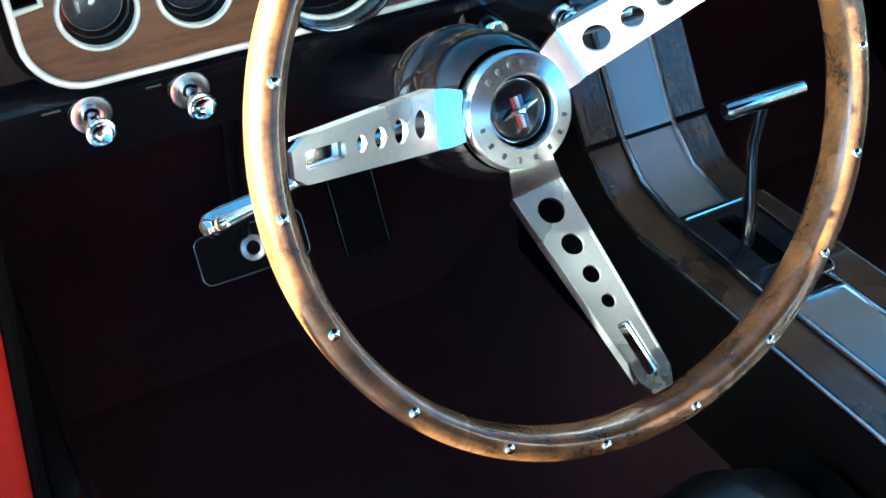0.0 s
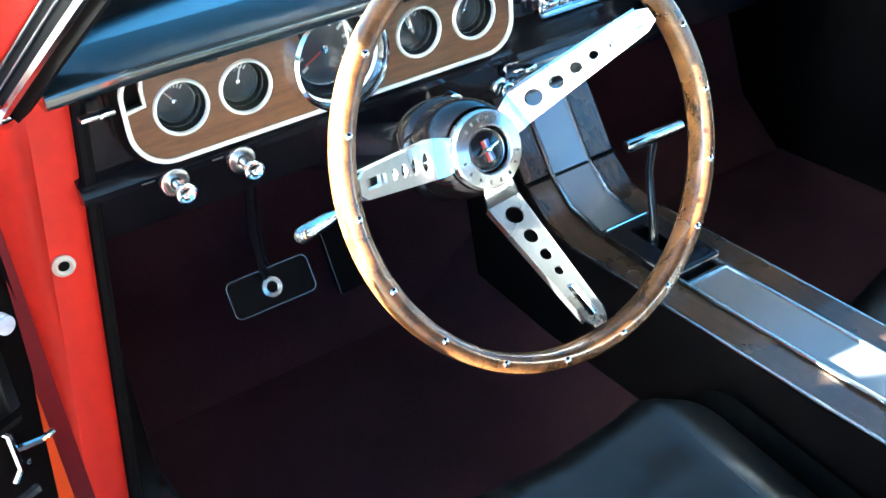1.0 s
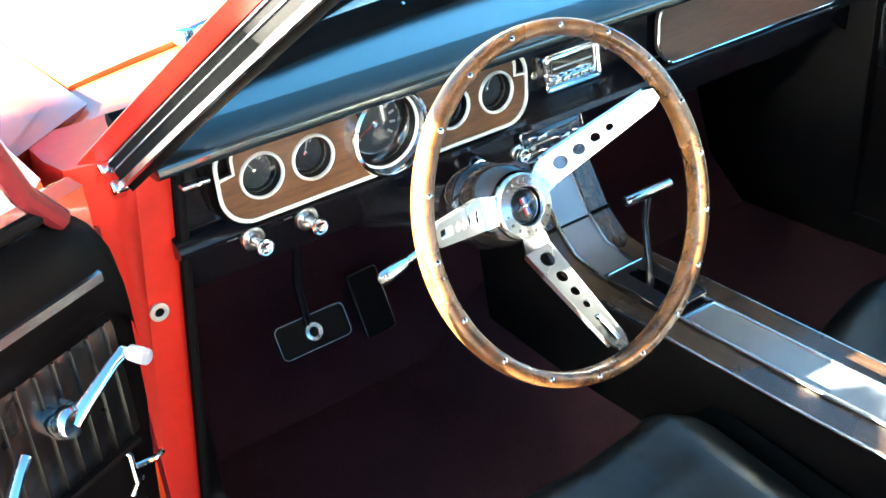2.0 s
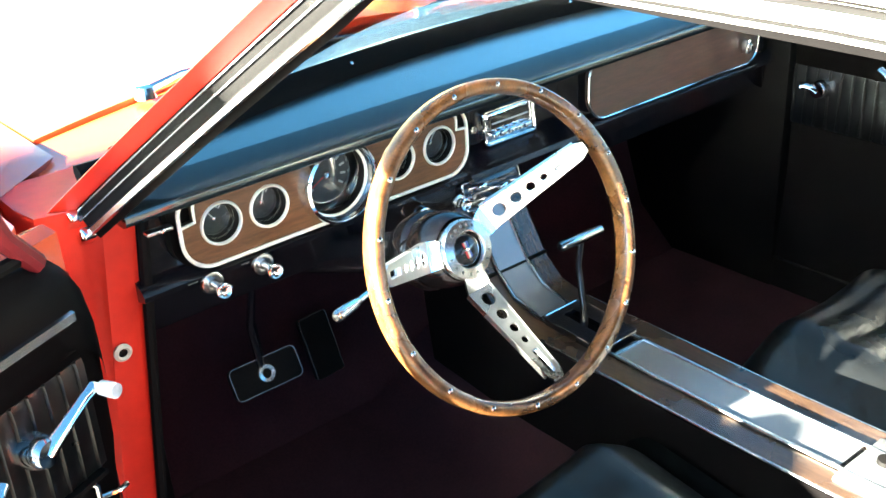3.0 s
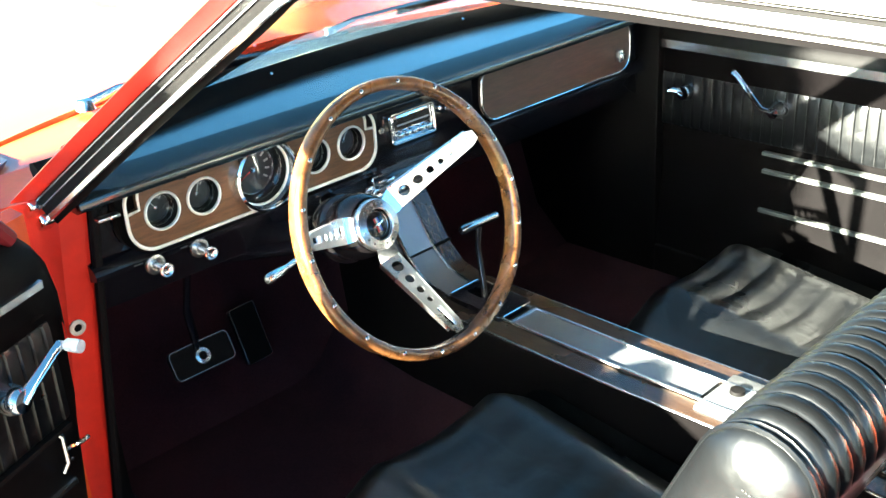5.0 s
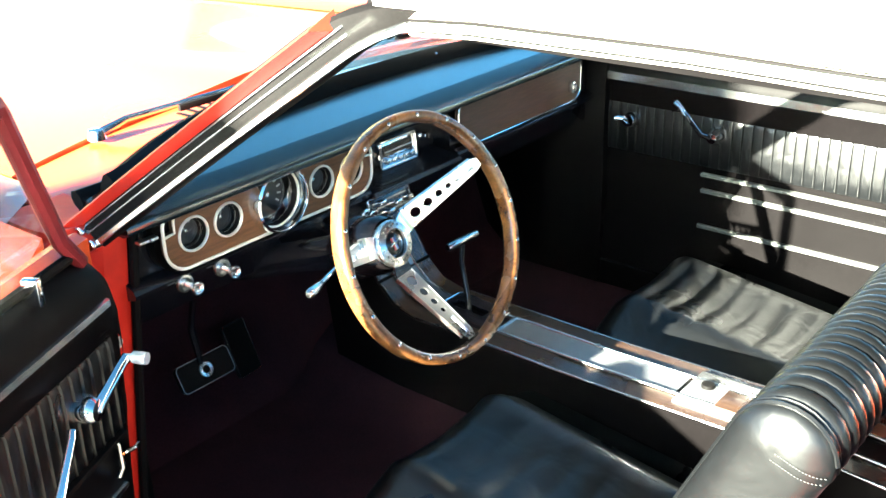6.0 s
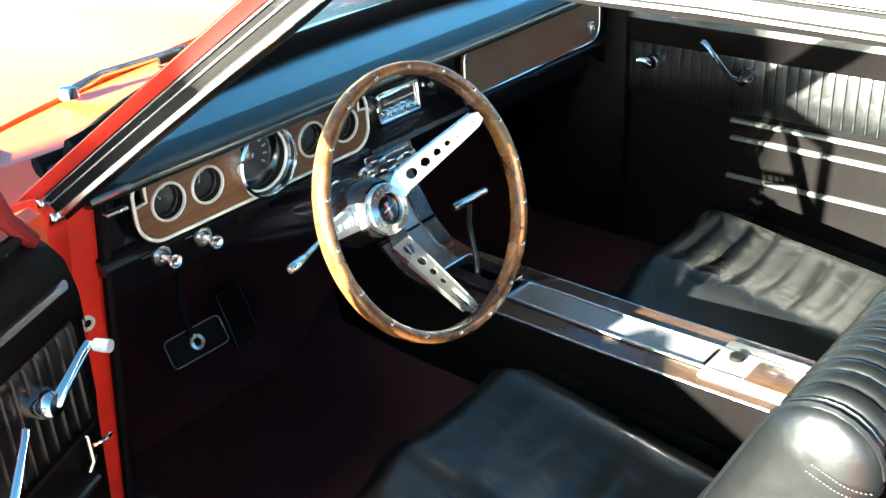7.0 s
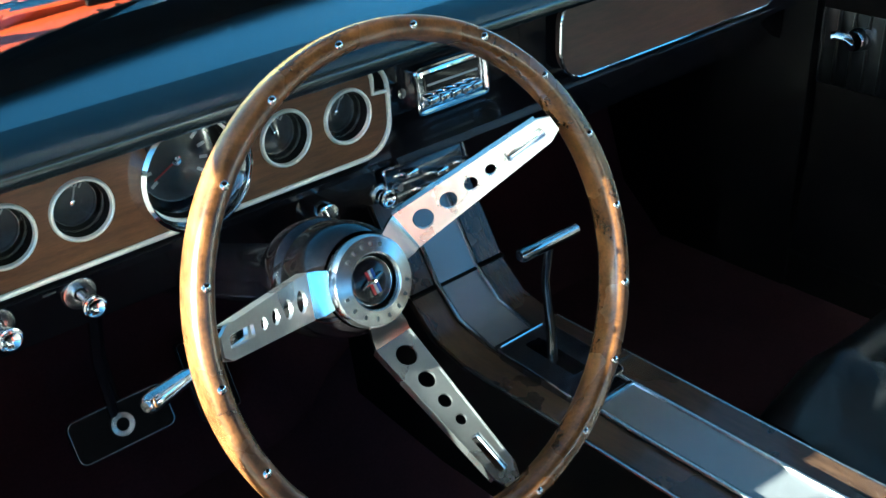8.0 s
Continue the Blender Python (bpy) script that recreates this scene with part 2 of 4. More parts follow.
def sweep_x(profile, xs, f=None, bm=None):
    """A closed (y, z) profile drawn along x; f(x, y, z) bends it."""
    f = f or (lambda x, y, z: (x, y, z))
    return loft([[f(x, y, z) for y, z in profile] for x in xs], False, True, True, bm)


def spaced(a, b, n):
    return [a + (b - a) * i / n for i in range(n + 1)]


def facing(x, y, z, tilt=0.0):
    """A pose on the dashboard: its x to the right, its y up, its z towards the rear of the car."""
    return pose(x, y, z, 90 - tilt, 0, 0)


# ---- ground ----
def ground_sheet(u, v):
    return ((u - 0.5) * 1200, (v - 0.5) * 1200, 0.0)


alone("ground", sheet(ground_sheet, 24, 24, 0.05), GROUND, "sunlit worn grey asphalt ground under the car", "ground", "structure")


# unseen hillside, added to give the hood warm light to reflect
def hillside(u, v):
    a = 2 * math.pi * u
    r = 70 + 110 * v
    turn = (a if a < math.pi else a - 2 * math.pi) - 0.5
    ahead = math.exp(-turn ** 2 / 0.16)
    h = (4 + 23 * ahead + math.sin(7 * a) + (1 + 1.5 * ahead) * math.sin(23 * a) + (0.5 + ahead) * math.sin(61 * a)) * v ** 1.3
    return (r * math.sin(a), r * math.cos(a), h - 0.3)


alone("backdrop", sheet(hillside, 360, 8, 0.2), DRY_GRASS, "sunlit golden dry grass hillside added ahead, out of view, for warm reflections", "hillside", "structure")


# unseen woods, added so that the cabin and chrome reflect something dark
def woods(u, v):
    a = radians(75 + 255 * u)
    r = 46 + 9 * v + 2 * math.sin(40 * a)
    h = (7.0 + 1.2 * math.sin(9 * a) + 1.5 * math.sin(31 * a + 1) + 1.2 * math.sin(77 * a)) * v ** 0.6
    return (r * math.sin(a), r * math.cos(a), h - 0.2)


alone("backdrop", sheet(woods, 420, 6, 0.3), WOODS, "dark green woods added out of view beside and behind, to darken reflections", "woods", "structure")


# a slim columnar tree, unseen, added on the sunny side to shade the windscreen
def shade_tree(tx, ty):
    t = thing("tree", (tx, ty, 0.0), "slim columnar evergreen tree with dense foliage, added out of view for its shade", "tree")
    trunk = part("trunk", tube([(tx, ty, 0.0), (tx + 0.02, ty, 0.7), (tx - 0.01, ty, 1.6), (tx, ty, 3.0), (tx, ty, 4.3)], [0.09, 0.075, 0.06, 0.035, 0.01], 10), BARK, t, "grey-brown trunk")
    for i in range(22):
        a, z = i * 2.4, 1.3 + 0.13 * i
        part("limb", tube([(tx, ty, z), (tx + 0.08 * math.cos(a), ty + 0.08 * math.sin(a), z + 0.16), (tx + 0.14 * math.cos(a), ty + 0.14 * math.sin(a), z + 0.42)], [0.018, 0.012, 0.004], 6), BARK, trunk)
    rnd = random.Random(5)
    verts, faces = [], []
    for i in range(11000):
        h = rnd.random()
        z = 1.35 + 3.3 * h
        wide = 0.23 * min(1.0, 0.35 + h / 0.14) * min(1.0, (1.0 - h) / 0.22) * (1 + 0.07 * math.sin(11 * z))
        a, r = 2 * math.pi * rnd.random(), wide * rnd.random() ** 0.4
        c = Vector((tx + r * math.cos(a), ty + r * math.sin(a), z))
        d = Vector((rnd.gauss(0, 0.6), rnd.gauss(0, 0.6), rnd.gauss(0.5, 0.6))).normalized()
        e = d.orthogonal().normalized() * 0.022
        d *= 0.05
        n = len(verts)
        verts += [c - d, c + e, c + d, c - e]
        faces.append((n, n + 1, n + 2, n + 3))
    leaves = bpy.data.meshes.new("crown")
    leaves.from_pydata(verts, [], faces)
    leaves.materials.append(LEAF)
    crown = new("crown", leaves)
    crown.parent = t
    crown.location = -WHERE[t]
    tagged(crown, "narrow crown of many small green sprays", "", "", "stuff")


shade_tree(-7.0, 0.935)

# ---- car body ----
def windscreen_foot(x):
    return max(0.36, 0.585 - 0.55 * x * x)


def pillar_x(z):
    return -0.72 + (z - 0.93) * 0.353


car = thing("car_body", (0, 0, 0.3), "red two-door hardtop car body with white roof", "car")


def hood_top(u, v):
    x = -0.66 + 1.32 * u
    y = 0.70 + 1.45 * v
    return (x, y - 0.22 * x * x * (1 - v), 0.975 - 0.03 * v - 0.045 * x * x - 0.02 * v * v + 0.012 * math.exp(-(x / 0.12) ** 2))


part("hood", sheet(hood_top, 24, 20, 0.012), RED, car, "glossy red hood with a raised centre")


def cowl_top(u, v):
    x = -0.70 + 1.40 * u
    y0, y1 = windscreen_foot(x) - 0.035, 0.692 - 0.22 * x * x
    return (x, y0 + (max(y1, y0 + 0.03) - y0) * v, 0.958 + 0.006 * v - 0.03 * x * x)


cowl = part("cowl", sheet(cowl_top, 20, 4, 0.01), RED, car)
for side, name in ((-1, "fender"), (1, "fender")):
    prof = [(0.665, 0.956), (0.72, 0.970), (0.79, 0.972), (0.840, 0.93), (0.862, 0.80), (0.868, 0.68), (0.862, 0.45), (0.82, 0.30), (0.79, 0.30), (0.79, 0.90)]
    loops = []
    for y in spaced(0.283, 2.15, 16):
        k = (y - 0.283) / 1.867
        loops.append([(side * (max(x, 0.80 if y < 0.42 else 0.0) - 0.03 * k * k), y, z - (0.05 * k * k if z > 0.6 else 0)) for x, z in prof])
    part(name, loft(loops), RED, car, "glossy red front fender")
slit = finish(box(-0.0035, 0.0035, -0.022, 0.022, -0.001, 0.0015, 0.0008, 1), "louvre", RUBBER)
for i in range(44):
    lx = -0.56 + 1.12 * i / 43
    ly = (windscreen_foot(lx) + 0.01 + 0.692 - 0.22 * lx * lx) / 2 + 0.012
    if lx > -0.28:
        piece("louvre", slit, pose(lx, ly, 0.963 - 0.03 * lx * lx), cowl)
# front hinge pillars: pressed steel with a shallow channel
def hinge_pillar(side):
    loops = []
    for z in spaced(0.34, 0.955, 14):
        lean = (0.73 - z) * 0.125
        wide = 1.0 if z < 0.84 else 1.0 + (z - 0.84) * 1.6
        pts = [(-0.676, 0.297), (-0.690, 0.293), (-0.722, 0.296), (-0.728, 0.303), (-0.735, 0.310), (-0.745, 0.314), (-0.775 - 0.015 * wide, 0.326), (-0.80, 0.37), (-0.80, 0.46), (-0.68, 0.46)]
        loops.append([(-side * (x - lean), y, z) for x, y in pts])
    return loft(loops)


pillar = part("hinge_pillar", hinge_pillar(-1), JAMB_RED, car, "bare red painted door hinge pillar")
part("hinge_pillar", hinge_pillar(1), VINYL, car, "black covered hinge pillar")
hole_at = pose(-0.7065, 0.2960, 0.757, 93, 0, 0)
part("washer", lathe([(0.0062, 0.0), (0.0120, 0.0), (0.0125, 0.004), (0.0085, 0.0065), (0.0062, 0.0045)], hole_at, 24), CREAM, pillar, "pale plastic washer round a bolt hole")
part("hole", lathe([(0.0, 0.0030), (0.0064, 0.0036), (0.0064, -0.001)], hole_at, 16), RUBBER, pillar)
strip = []
for z in spaced(0.36, 0.95, 16):
    lean = (0.73 - z) * 0.125
    strip.append((-0.672 - lean, 0.290, z))
part("weatherstrip", tube(strip, 0.0075, 8), RUBBER, pillar, "black rubber door weatherstrip")


# windscreen pillars: red outer skin, black channel, chrome drip strip
def pillar_line(dy, dx, z0=0.935, z1=1.262, top=True, n=12):
    pts = []
    for z in spaced(z0, z1, n):
        k = (z - 0.937) / (1.271 - 0.937)
        y = 0.279 - 0.456 * k + 0.015 * k * (1 - k)
        pts.append(Vector((pillar_x(z) + dx, y + dy, z)))
    if top:
        for oy, oz in ((-0.03, 0.017), (-0.07, 0.032), (-0.13, 0.040), (-0.16, 0.041)):
            e = pts[n]
            pts.append(Vector((e.x + 0.012, e.y + oy, e.z + oz)))
    return pts


def strake(line, section, mirror=1, taper=0):
    """A bar of the given (across, out) section that follows a line along the door opening."""
    loops = []
    for i, p in enumerate(line):
        d = (line[min(i + 1, len(line) - 1)] - line[max(i - 1, 0)]).normalized()
        across = Vector((0, d.z, -d.y)).normalized()
        outw = Vector((-1, 0, -0.35)).normalized()
        k = 1.0 - 0.85 * max(0, i - (len(line) - 1 - taper)) / max(1, taper)
        loops.append([Vector((q.x * mirror, q.y, q.z)) for q in (p + across * a * k + outw * o for a, o in section)])
    return loft(loops)


for mirror in (1, -1):
    ap = part("windscreen_pillar", strake(pillar_line(0, 0), [(0.015, 0.0), (0.048, 0.003), (0.054, -0.004), (0.050, -0.02), (0.02, -0.032), (-0.010, -0.026), (-0.013, -0.010), (0.0, -0.004)], mirror, 5), RUBBER, car, "windscreen pillar lined with black trim")
    part("outer_skin", strake(pillar_line(0, 0, z1=1.254, top=False, n=14), [(0.0335, 0.004), (0.0345, 0.008), (0.0500, 0.036), (0.0515, 0.034), (0.0530, -0.014), (0.034, -0.006)], mirror), JAMB_RED, ap, "red painted pillar edge")
    part("drip_strip", strake(pillar_line(0, 0), [(-0.0058, 0.004), (-0.0035, 0.010), (0.003, 0.010), (0.0052, 0.004), (0.0, -0.012)], mirror), BRUSHED, ap, "pale bright metal drip strip")
    part("thin_strip", strake(pillar_line(0, 0, top=False), [(0.0175, 0.002), (0.0182, 0.0045), (0.0198, 0.0045), (0.0205, 0.001)], mirror), CONSOLE_METAL, ap, "thin bright strip")
    part("thin_strip", strake(pillar_line(0, 0, top=False), [(0.0290, 0.002), (0.0296, 0.0055), (0.0312, 0.0060), (0.0325, 0.001)], mirror), CONSOLE_METAL, ap)
    foot = Vector((mirror * -0.716, 0.285, 0.936))
    part("end_cap", box(-0.010, 0.010, -0.018, 0.018, -0.008, 0.008, 0.005, 3, None, Matrix.Translation(foot + Vector((mirror * -0.008, 0.022, 0.012))) @ pose(0, 0, 0, -40, 0, 0)), CHROME, ap)
    part("end_cap", box(-0.010, 0.010, -0.014, 0.014, -0.008, 0.008, 0.005, 3, None, Matrix.Translation(foot + Vector((mirror * -0.006, -0.005, -0.002))) @ pose(0, 0, 0, -40, 0, 0)), CHROME, ap)


def roof_top(u, v):
    x = -0.615 + 1.23 * u
    y = -0.205 - 1.25 * v
    return (x, y + 0.05 * (1 - (x / 0.6) ** 2) * (1 - v), 1.318 + 0.030 * (1 - (x / 0.615) ** 2) + 0.012 * math.sin(v * 2.6))


roof = part("roof", sheet(roof_top, 20, 20, 0.012), WHITE_ROOF, car, "white textured hardtop roof")
def headliner_top(u, v):
    x = -0.585 + 1.17 * u
    y = -0.20 - 1.22 * v
    return (x, y, 1.284 + 0.022 * (1 - (x / 0.6) ** 2))


part("headliner", sheet(headliner_top, 10, 10, 0.006), VINYL, car, "black perforated headliner")
for mirror in (1, -1):
    rail = [Vector((-0.612, y, z)) for y, z in ((-0.262, 1.303), (-0.35, 1.309), (-0.6, 1.313), (-0.95, 1.309), (-1.4, 1.29))]
    r = part("roof_rail", strake(rail, [(0.0, 0.005), (0.008, 0.004), (0.008, -0.02), (-0.004, -0.029), (-0.0125, -0.022), (-0.0135, -0.006), (-0.0115, 0.004), (-0.008, 0.007)], mirror), CREAM, car, "pale cream roof rail and door seal")
    part("drip_groove", strake([p + Vector((0, 0, 0.006)) for p in rail], [(-0.0012, 0.003), (-0.0010, 0.0068), (0.0018, 0.0062), (0.0022, 0.001)], mirror), RUBBER, r, "dark drip rail groove")
    part("drip_groove", strake([p + Vector((0, 0, -0.0055)) for p in rail], [(-0.0008, 0.004), (-0.0006, 0.0082), (0.0008, 0.0080), (0.0010, 0.003)], mirror), RUBBER, r)
    part("drip_moulding", strake([p + Vector((0, 0, 0.000)) for p in rail], [(-0.004, 0.004), (-0.001, 0.0085), (0.002, 0.0078), (0.003, 0.003)], mirror), WHITE_ROOF, r)


def screen(u, v):
    x0 = -0.70 + 1.40 * u
    foot = Vector((x0 * 0.985, windscreen_foot(x0), 0.962))
    head = Vector((x0 * 0.86, -0.19 + 0.07 * (1 - (x0 / 0.7) ** 2), 1.296 + 0.012 * (1 - (x0 / 0.7) ** 2)))
    return foot.lerp(head, v)


ws = part("windscreen", sheet(screen, 24, 8, 0.005), GLASS, car, "clear faintly green windscreen")
ws.visible_shadow = False
base_bar = [Vector(screen(u, 0.0)) + Vector((0, 0.0, 0.014)) for u in spaced(0, 1, 24)]
part("screen_rubber", tube(base_bar, 0.018, 8, flat=0.7), RUBBER, car, "black rubber along the windscreen foot")
def garnish_edge(x):
    return 0.408 - 0.26 * x * x


loops = []
for x in spaced(-0.655, 0.655, 30):
    e = garnish_edge(x)
    loops.append([(x, e + dy, z) for dy, z in ((0.0, 0.978), (-0.003, 0.990), (0.004, 0.999), (0.020, 1.012), (0.030, 1.016), (0.038, 1.012), (0.050, 0.990), (0.050, 0.978))])
garnish = part("garnish_moulding", loft(loops), RUBBER, car, "black garnish moulding under the windscreen")
for x in (-0.235, 0.235):
    part("garnish_screw", lathe([(0.0, 0.0025), (0.0028, 0.0018), (0.0034, -0.001)], pose(x, garnish_edge(x) + 0.012, 1.0065, 40, 0, 0), 12), CHROME, garnish, "small chrome screw")
head_bar = [Vector(screen(u, 1.0)) + Vector((0, -0.005, 0.0)) for u in spaced(0.02, 0.98, 20)]
part("header", tube(head_bar, 0.028, 10), VINYL, car)
for x, y in ((-0.47, 0.60), (0.12, 0.66)):
    w = part("wiper", tube([(x, y + 0.03, 0.972), (x + 0.06, y + 0.02, 0.990), (x + 0.30, y + 0.012 - 0.02, 0.998), (x + 0.42, y - 0.02, 0.992)], [0.011, 0.007, 0.005, 0.003], 8), CHROME, car, "chrome wiper arm")
    part("wiper_blade", box(x + 0.16, x + 0.56, y - 0.012, y - 0.004, 0.983, 0.996, 0.002), RUBBER, w)
    part("wiper_pivot", lathe([(0.0, 0.02), (0.014, 0.018), (0.018, 0.0)], pose(x, y + 0.03, 0.965), 16), CHROME, w)

# floor pan, tunnel, firewall, kick panels and sills
def floor_top(u, v):
    x, y = -0.70 + 1.40 * u, -1.5 + 2.0 * v
    return (x, y, 0.335 + 0.11 * math.exp(-(x / 0.13) ** 4))


part("floor", sheet(floor_top, 28, 12, 0.03), CARPET, car, "black carpeted floor")
fire = [(0.50, 0.33), (0.60, 0.42), (0.66, 0.60), (0.66, 0.94), (0.70, 0.94), (0.70, 0.58), (0.62, 0.36), (0.52, 0.29)]
# filler blocks inside the fenders, added to stop sun leaking onto the floor
for s in (-1, 1):
    part("cowl_block", box(min(s * 0.69, s * 0.765), max(s * 0.69, s * 0.765), 0.40, 0.69, 0.29, 0.945, 0.004), CARPET, car)
part("firewall", sweep_x(fire, spaced(-0.70, 0.70, 6)), CARPET, car, "black carpeted toe board")
for s in (-1, 1):
    part("kick_panel", box(min(s * 0.672, s * 0.70), max(s * 0.672, s * 0.70), 0.31 if s < 0 else 0.24, 0.67, 0.33, 0.94, 0.004), VINYL, car, "black kick panel")
    part("sill", box(min(s * 0.66, s * 0.80) if s < 0 else 0.76, max(s * 0.66, s * 0.80), -1.2, 0.36, 0.26, 0.395, 0.015), RED, car, "red door sill")
    sp = part("sill_plate", box(min(s * 0.675, s * 0.775), max(s * 0.675, s * 0.775), -1.15, 0.285, 0.397, 0.402, 0.002), BRUSHED if s < 0 else RUBBER, car, "ribbed sill plate")
part("sill_corner", box(-0.742, -0.664, 0.255, 0.372, 0.385, 0.424, 0.010, 3), BRUSHED, car, "bright folded end of the sill plate")
# rear of the cabin: quarter panels, rear bench and parcel shelf
for s in (-1, 1):
    part("rear_quarter", box(min(s * 0.70, s * 0.84), max(s * 0.70, s * 0.84), -2.3, -0.895, 0.30, 0.93, 0.02), RED, car)
    loops = []
    for z, y0, y1, x in ((0.88, -1.12, -2.0, 0.72), (1.05, -1.16, -1.72, 0.67), (1.32, -1.2, -1.42, 0.60)):
        loops.append([(s * x, y0, z), (s * x, y1, z), (s * (x - 0.06), y1, z), (s * (x - 0.06), y0, z)])
    part("roof_pillar", loft(loops), WHITE_ROOF, car)
part("tail", box(-0.80, 0.80, -2.5, -1.75, 0.30, 0.93, 0.04), RED, car, "red rear deck")
bench = [(-1.02, 0.34), (-1.00, 0.55), (-1.05, 0.60), (-1.40, 0.56), (-1.60, 0.93), (-1.74, 0.93), (-1.74, 0.34)]
part("rear_bench", sweep_x(bench, spaced(-0.66, 0.66, 8)), VINYL_SEAT, car, "black vinyl rear bench")

part("front_panel", box(-0.78, 0.78, 2.13, 2.18, 0.34, 0.90, 0.02), RED, car, "red front panel")
tyre = finish(lathe([(0.19, -0.09), (0.28, -0.095), (0.315, -0.07), (0.32, 0.0), (0.315, 0.07), (0.28, 0.095), (0.19, 0.09)], Matrix.Identity(4), 40), "tyre", RUBBER)
disc = finish(lathe([(0.0, 0.06), (0.05, 0.065), (0.12, 0.05), (0.185, 0.075), (0.195, 0.085), (0.195, -0.06), (0.0, -0.06)], Matrix.Identity(4), 32), "rim", STEEL)
for sx in (-1, 1):
    for y in (1.42, -1.50):
        wheel_at = pose(sx * 0.71, y, 0.32, 0, 90 * sx, 0)
        road_wheel = piece("wheel", tyre, wheel_at, car)
        WHERE[road_wheel] = Vector((0, 0, 0))
        hub_disc = new("rim", disc)
        hub_disc.parent = road_wheel
        tagged(hub_disc)

# ---- dashboard ----
dash = thing("dashboard", (0, 0.40, 0.75), "black padded dashboard with walnut gauge panel", "dashboard")
pad_prof = [(0.262, 0.9880), (0.285, 0.9888), (0.31, 0.9893), (0.36, 0.9900), (0.44, 0.9904), (0.50, 0.989), (0.56, 0.984), (0.56, 0.940), (0.44, 0.945), (0.30, 0.950), (0.262, 0.955)]
roll_prof = [(0.2625, 0.9882), (0.248, 0.9840), (0.235, 0.9770), (0.226, 0.9680), (0.2225, 0.9600), (0.226, 0.9520), (0.236, 0.9480), (0.2625, 0.9480)]


def bend_pad(x, y, z):
    if y > 0.30:
        y = 0.30 + (y - 0.30) * (windscreen_foot(x) - 0.015 - 0.30) / 0.26
    e = max(0.0, abs(x) - 0.60) / 0.08
    return (x, y + 0.02 * e * e, z - 0.010 * e * e)


part("pad_roll", sweep_x(roll_prof, spaced(-0.685, 0.685, 40), bend_pad), VINYL_PAD, dash, "rolled black vinyl front edge of the pad", 60)
part("dash_pad", sweep_x(pad_prof, spaced(-0.685, 0.685, 40), bend_pad), VINYL_PAD, dash, "black grained vinyl dash pad")
body_prof = [(0.296, 0.945), (0.296, 0.845), (0.279, 0.838), (0.272, 0.830), (0.274, 0.822), (0.30, 0.815), (0.315, 0.77), (0.335, 0.745), (0.40, 0.74), (0.48, 0.80), (0.48, 0.945)]
for x0, x1 in ((-0.672, -0.130), (0.139, 0.672)):
    part("dash_body", sweep_x(body_prof, spaced(x0, x1, 6)), BLACK_PAINT, dash, "black enamelled dash panel")
low_prof = [(0.335, 0.828), (0.30, 0.8145), (0.315, 0.77), (0.335, 0.745), (0.40, 0.74), (0.48, 0.80), (0.48, 0.828)]
part("dash_body", sweep_x(low_prof, spaced(-0.1299, 0.1389, 3)), BLACK_PAINT, dash)

GAUGES = ((-0.555, 0.0275), (-0.483, 0.0275), (-0.267, 0.0275), (-0.190, 0.0275))
GZ = 0.898
face = facing(0, 0.2645, 0)
full = rounded(-0.612, -0.139, 0.8465, 0.950, (0.042, 0.036, 0.036, 0.028))
STEP_L = [(-0.575, 0.950), (-0.584, 0.947), (-0.590, 0.939), (-0.592, 0.930), (-0.592, 0.912), (-0.6115, 0.9095)]
STEP_R = [(-0.1395, 0.9125), (-0.157, 0.914), (-0.157, 0.930), (-0.159, 0.939), (-0.165, 0.947), (-0.174, 0.950)]
outline = full[:18] + STEP_R + STEP_L
holes = [circle(x, GZ, r, 32) for x, r in GAUGES] + [circle(-0.376, 0.902, 0.0500, 40)]
panel = part("gauge_panel", plate(outline, holes, 0.010, face), PANEL_WOOD, dash, "walnut veneer gauge panel")
edge = rounded(-0.6135, -0.1375, 0.845, 0.9515, (0.043, 0.037, 0.037, 0.029))
part("panel_trim", tube([(x, 0.2625, z) for x, z in edge], 0.0028, 8, True), BRIGHT_TRIM, panel, "bright metal edge trim")
for step in (STEP_L, STEP_R):
    part("step_trim", tube([(x, 0.2625, z) for x, z in step], 0.0024, 8), BRIGHT_TRIM, panel, "bright trim of the stepped corner")
part("panel_back", plate(rounded(-0.622, -0.131, 0.838, 0.956, (0.048, 0.04, 0.04, 0.03)), [circle(x, GZ, r + 0.003, 32) for x, r in GAUGES] + [circle(-0.376, 0.902, 0.0515, 40)], 0.016, facing(0, 0.2765, 0)), VINYL, panel)
part("trim_tab", box(-0.655, -0.620, 0.2640, 0.2780, 0.9115, 0.9165, 0.0015), STEEL, dash, "bright metal tab")
part("tab_screw", lathe([(0.0, 0.0025), (0.0030, 0.0015), (0.0034, -0.002)], facing(-0.634, 0.2635, 0.914), 12), CHROME, dash)
part("top_trim", box(-0.56, -0.44, 0.247, 0.252, 0.9545, 0.9585, 0.0015), CHROME, dash)
part("warning_lamp", box(-0.5215, -0.5085, 0.2605, 0.2655, 0.936, 0.9415, 0.001), CHROME, panel)
part("warning_lamp", box(-0.2345, -0.2215, 0.2605, 0.2655, 0.936, 0.9415, 0.001), CHROME, panel)


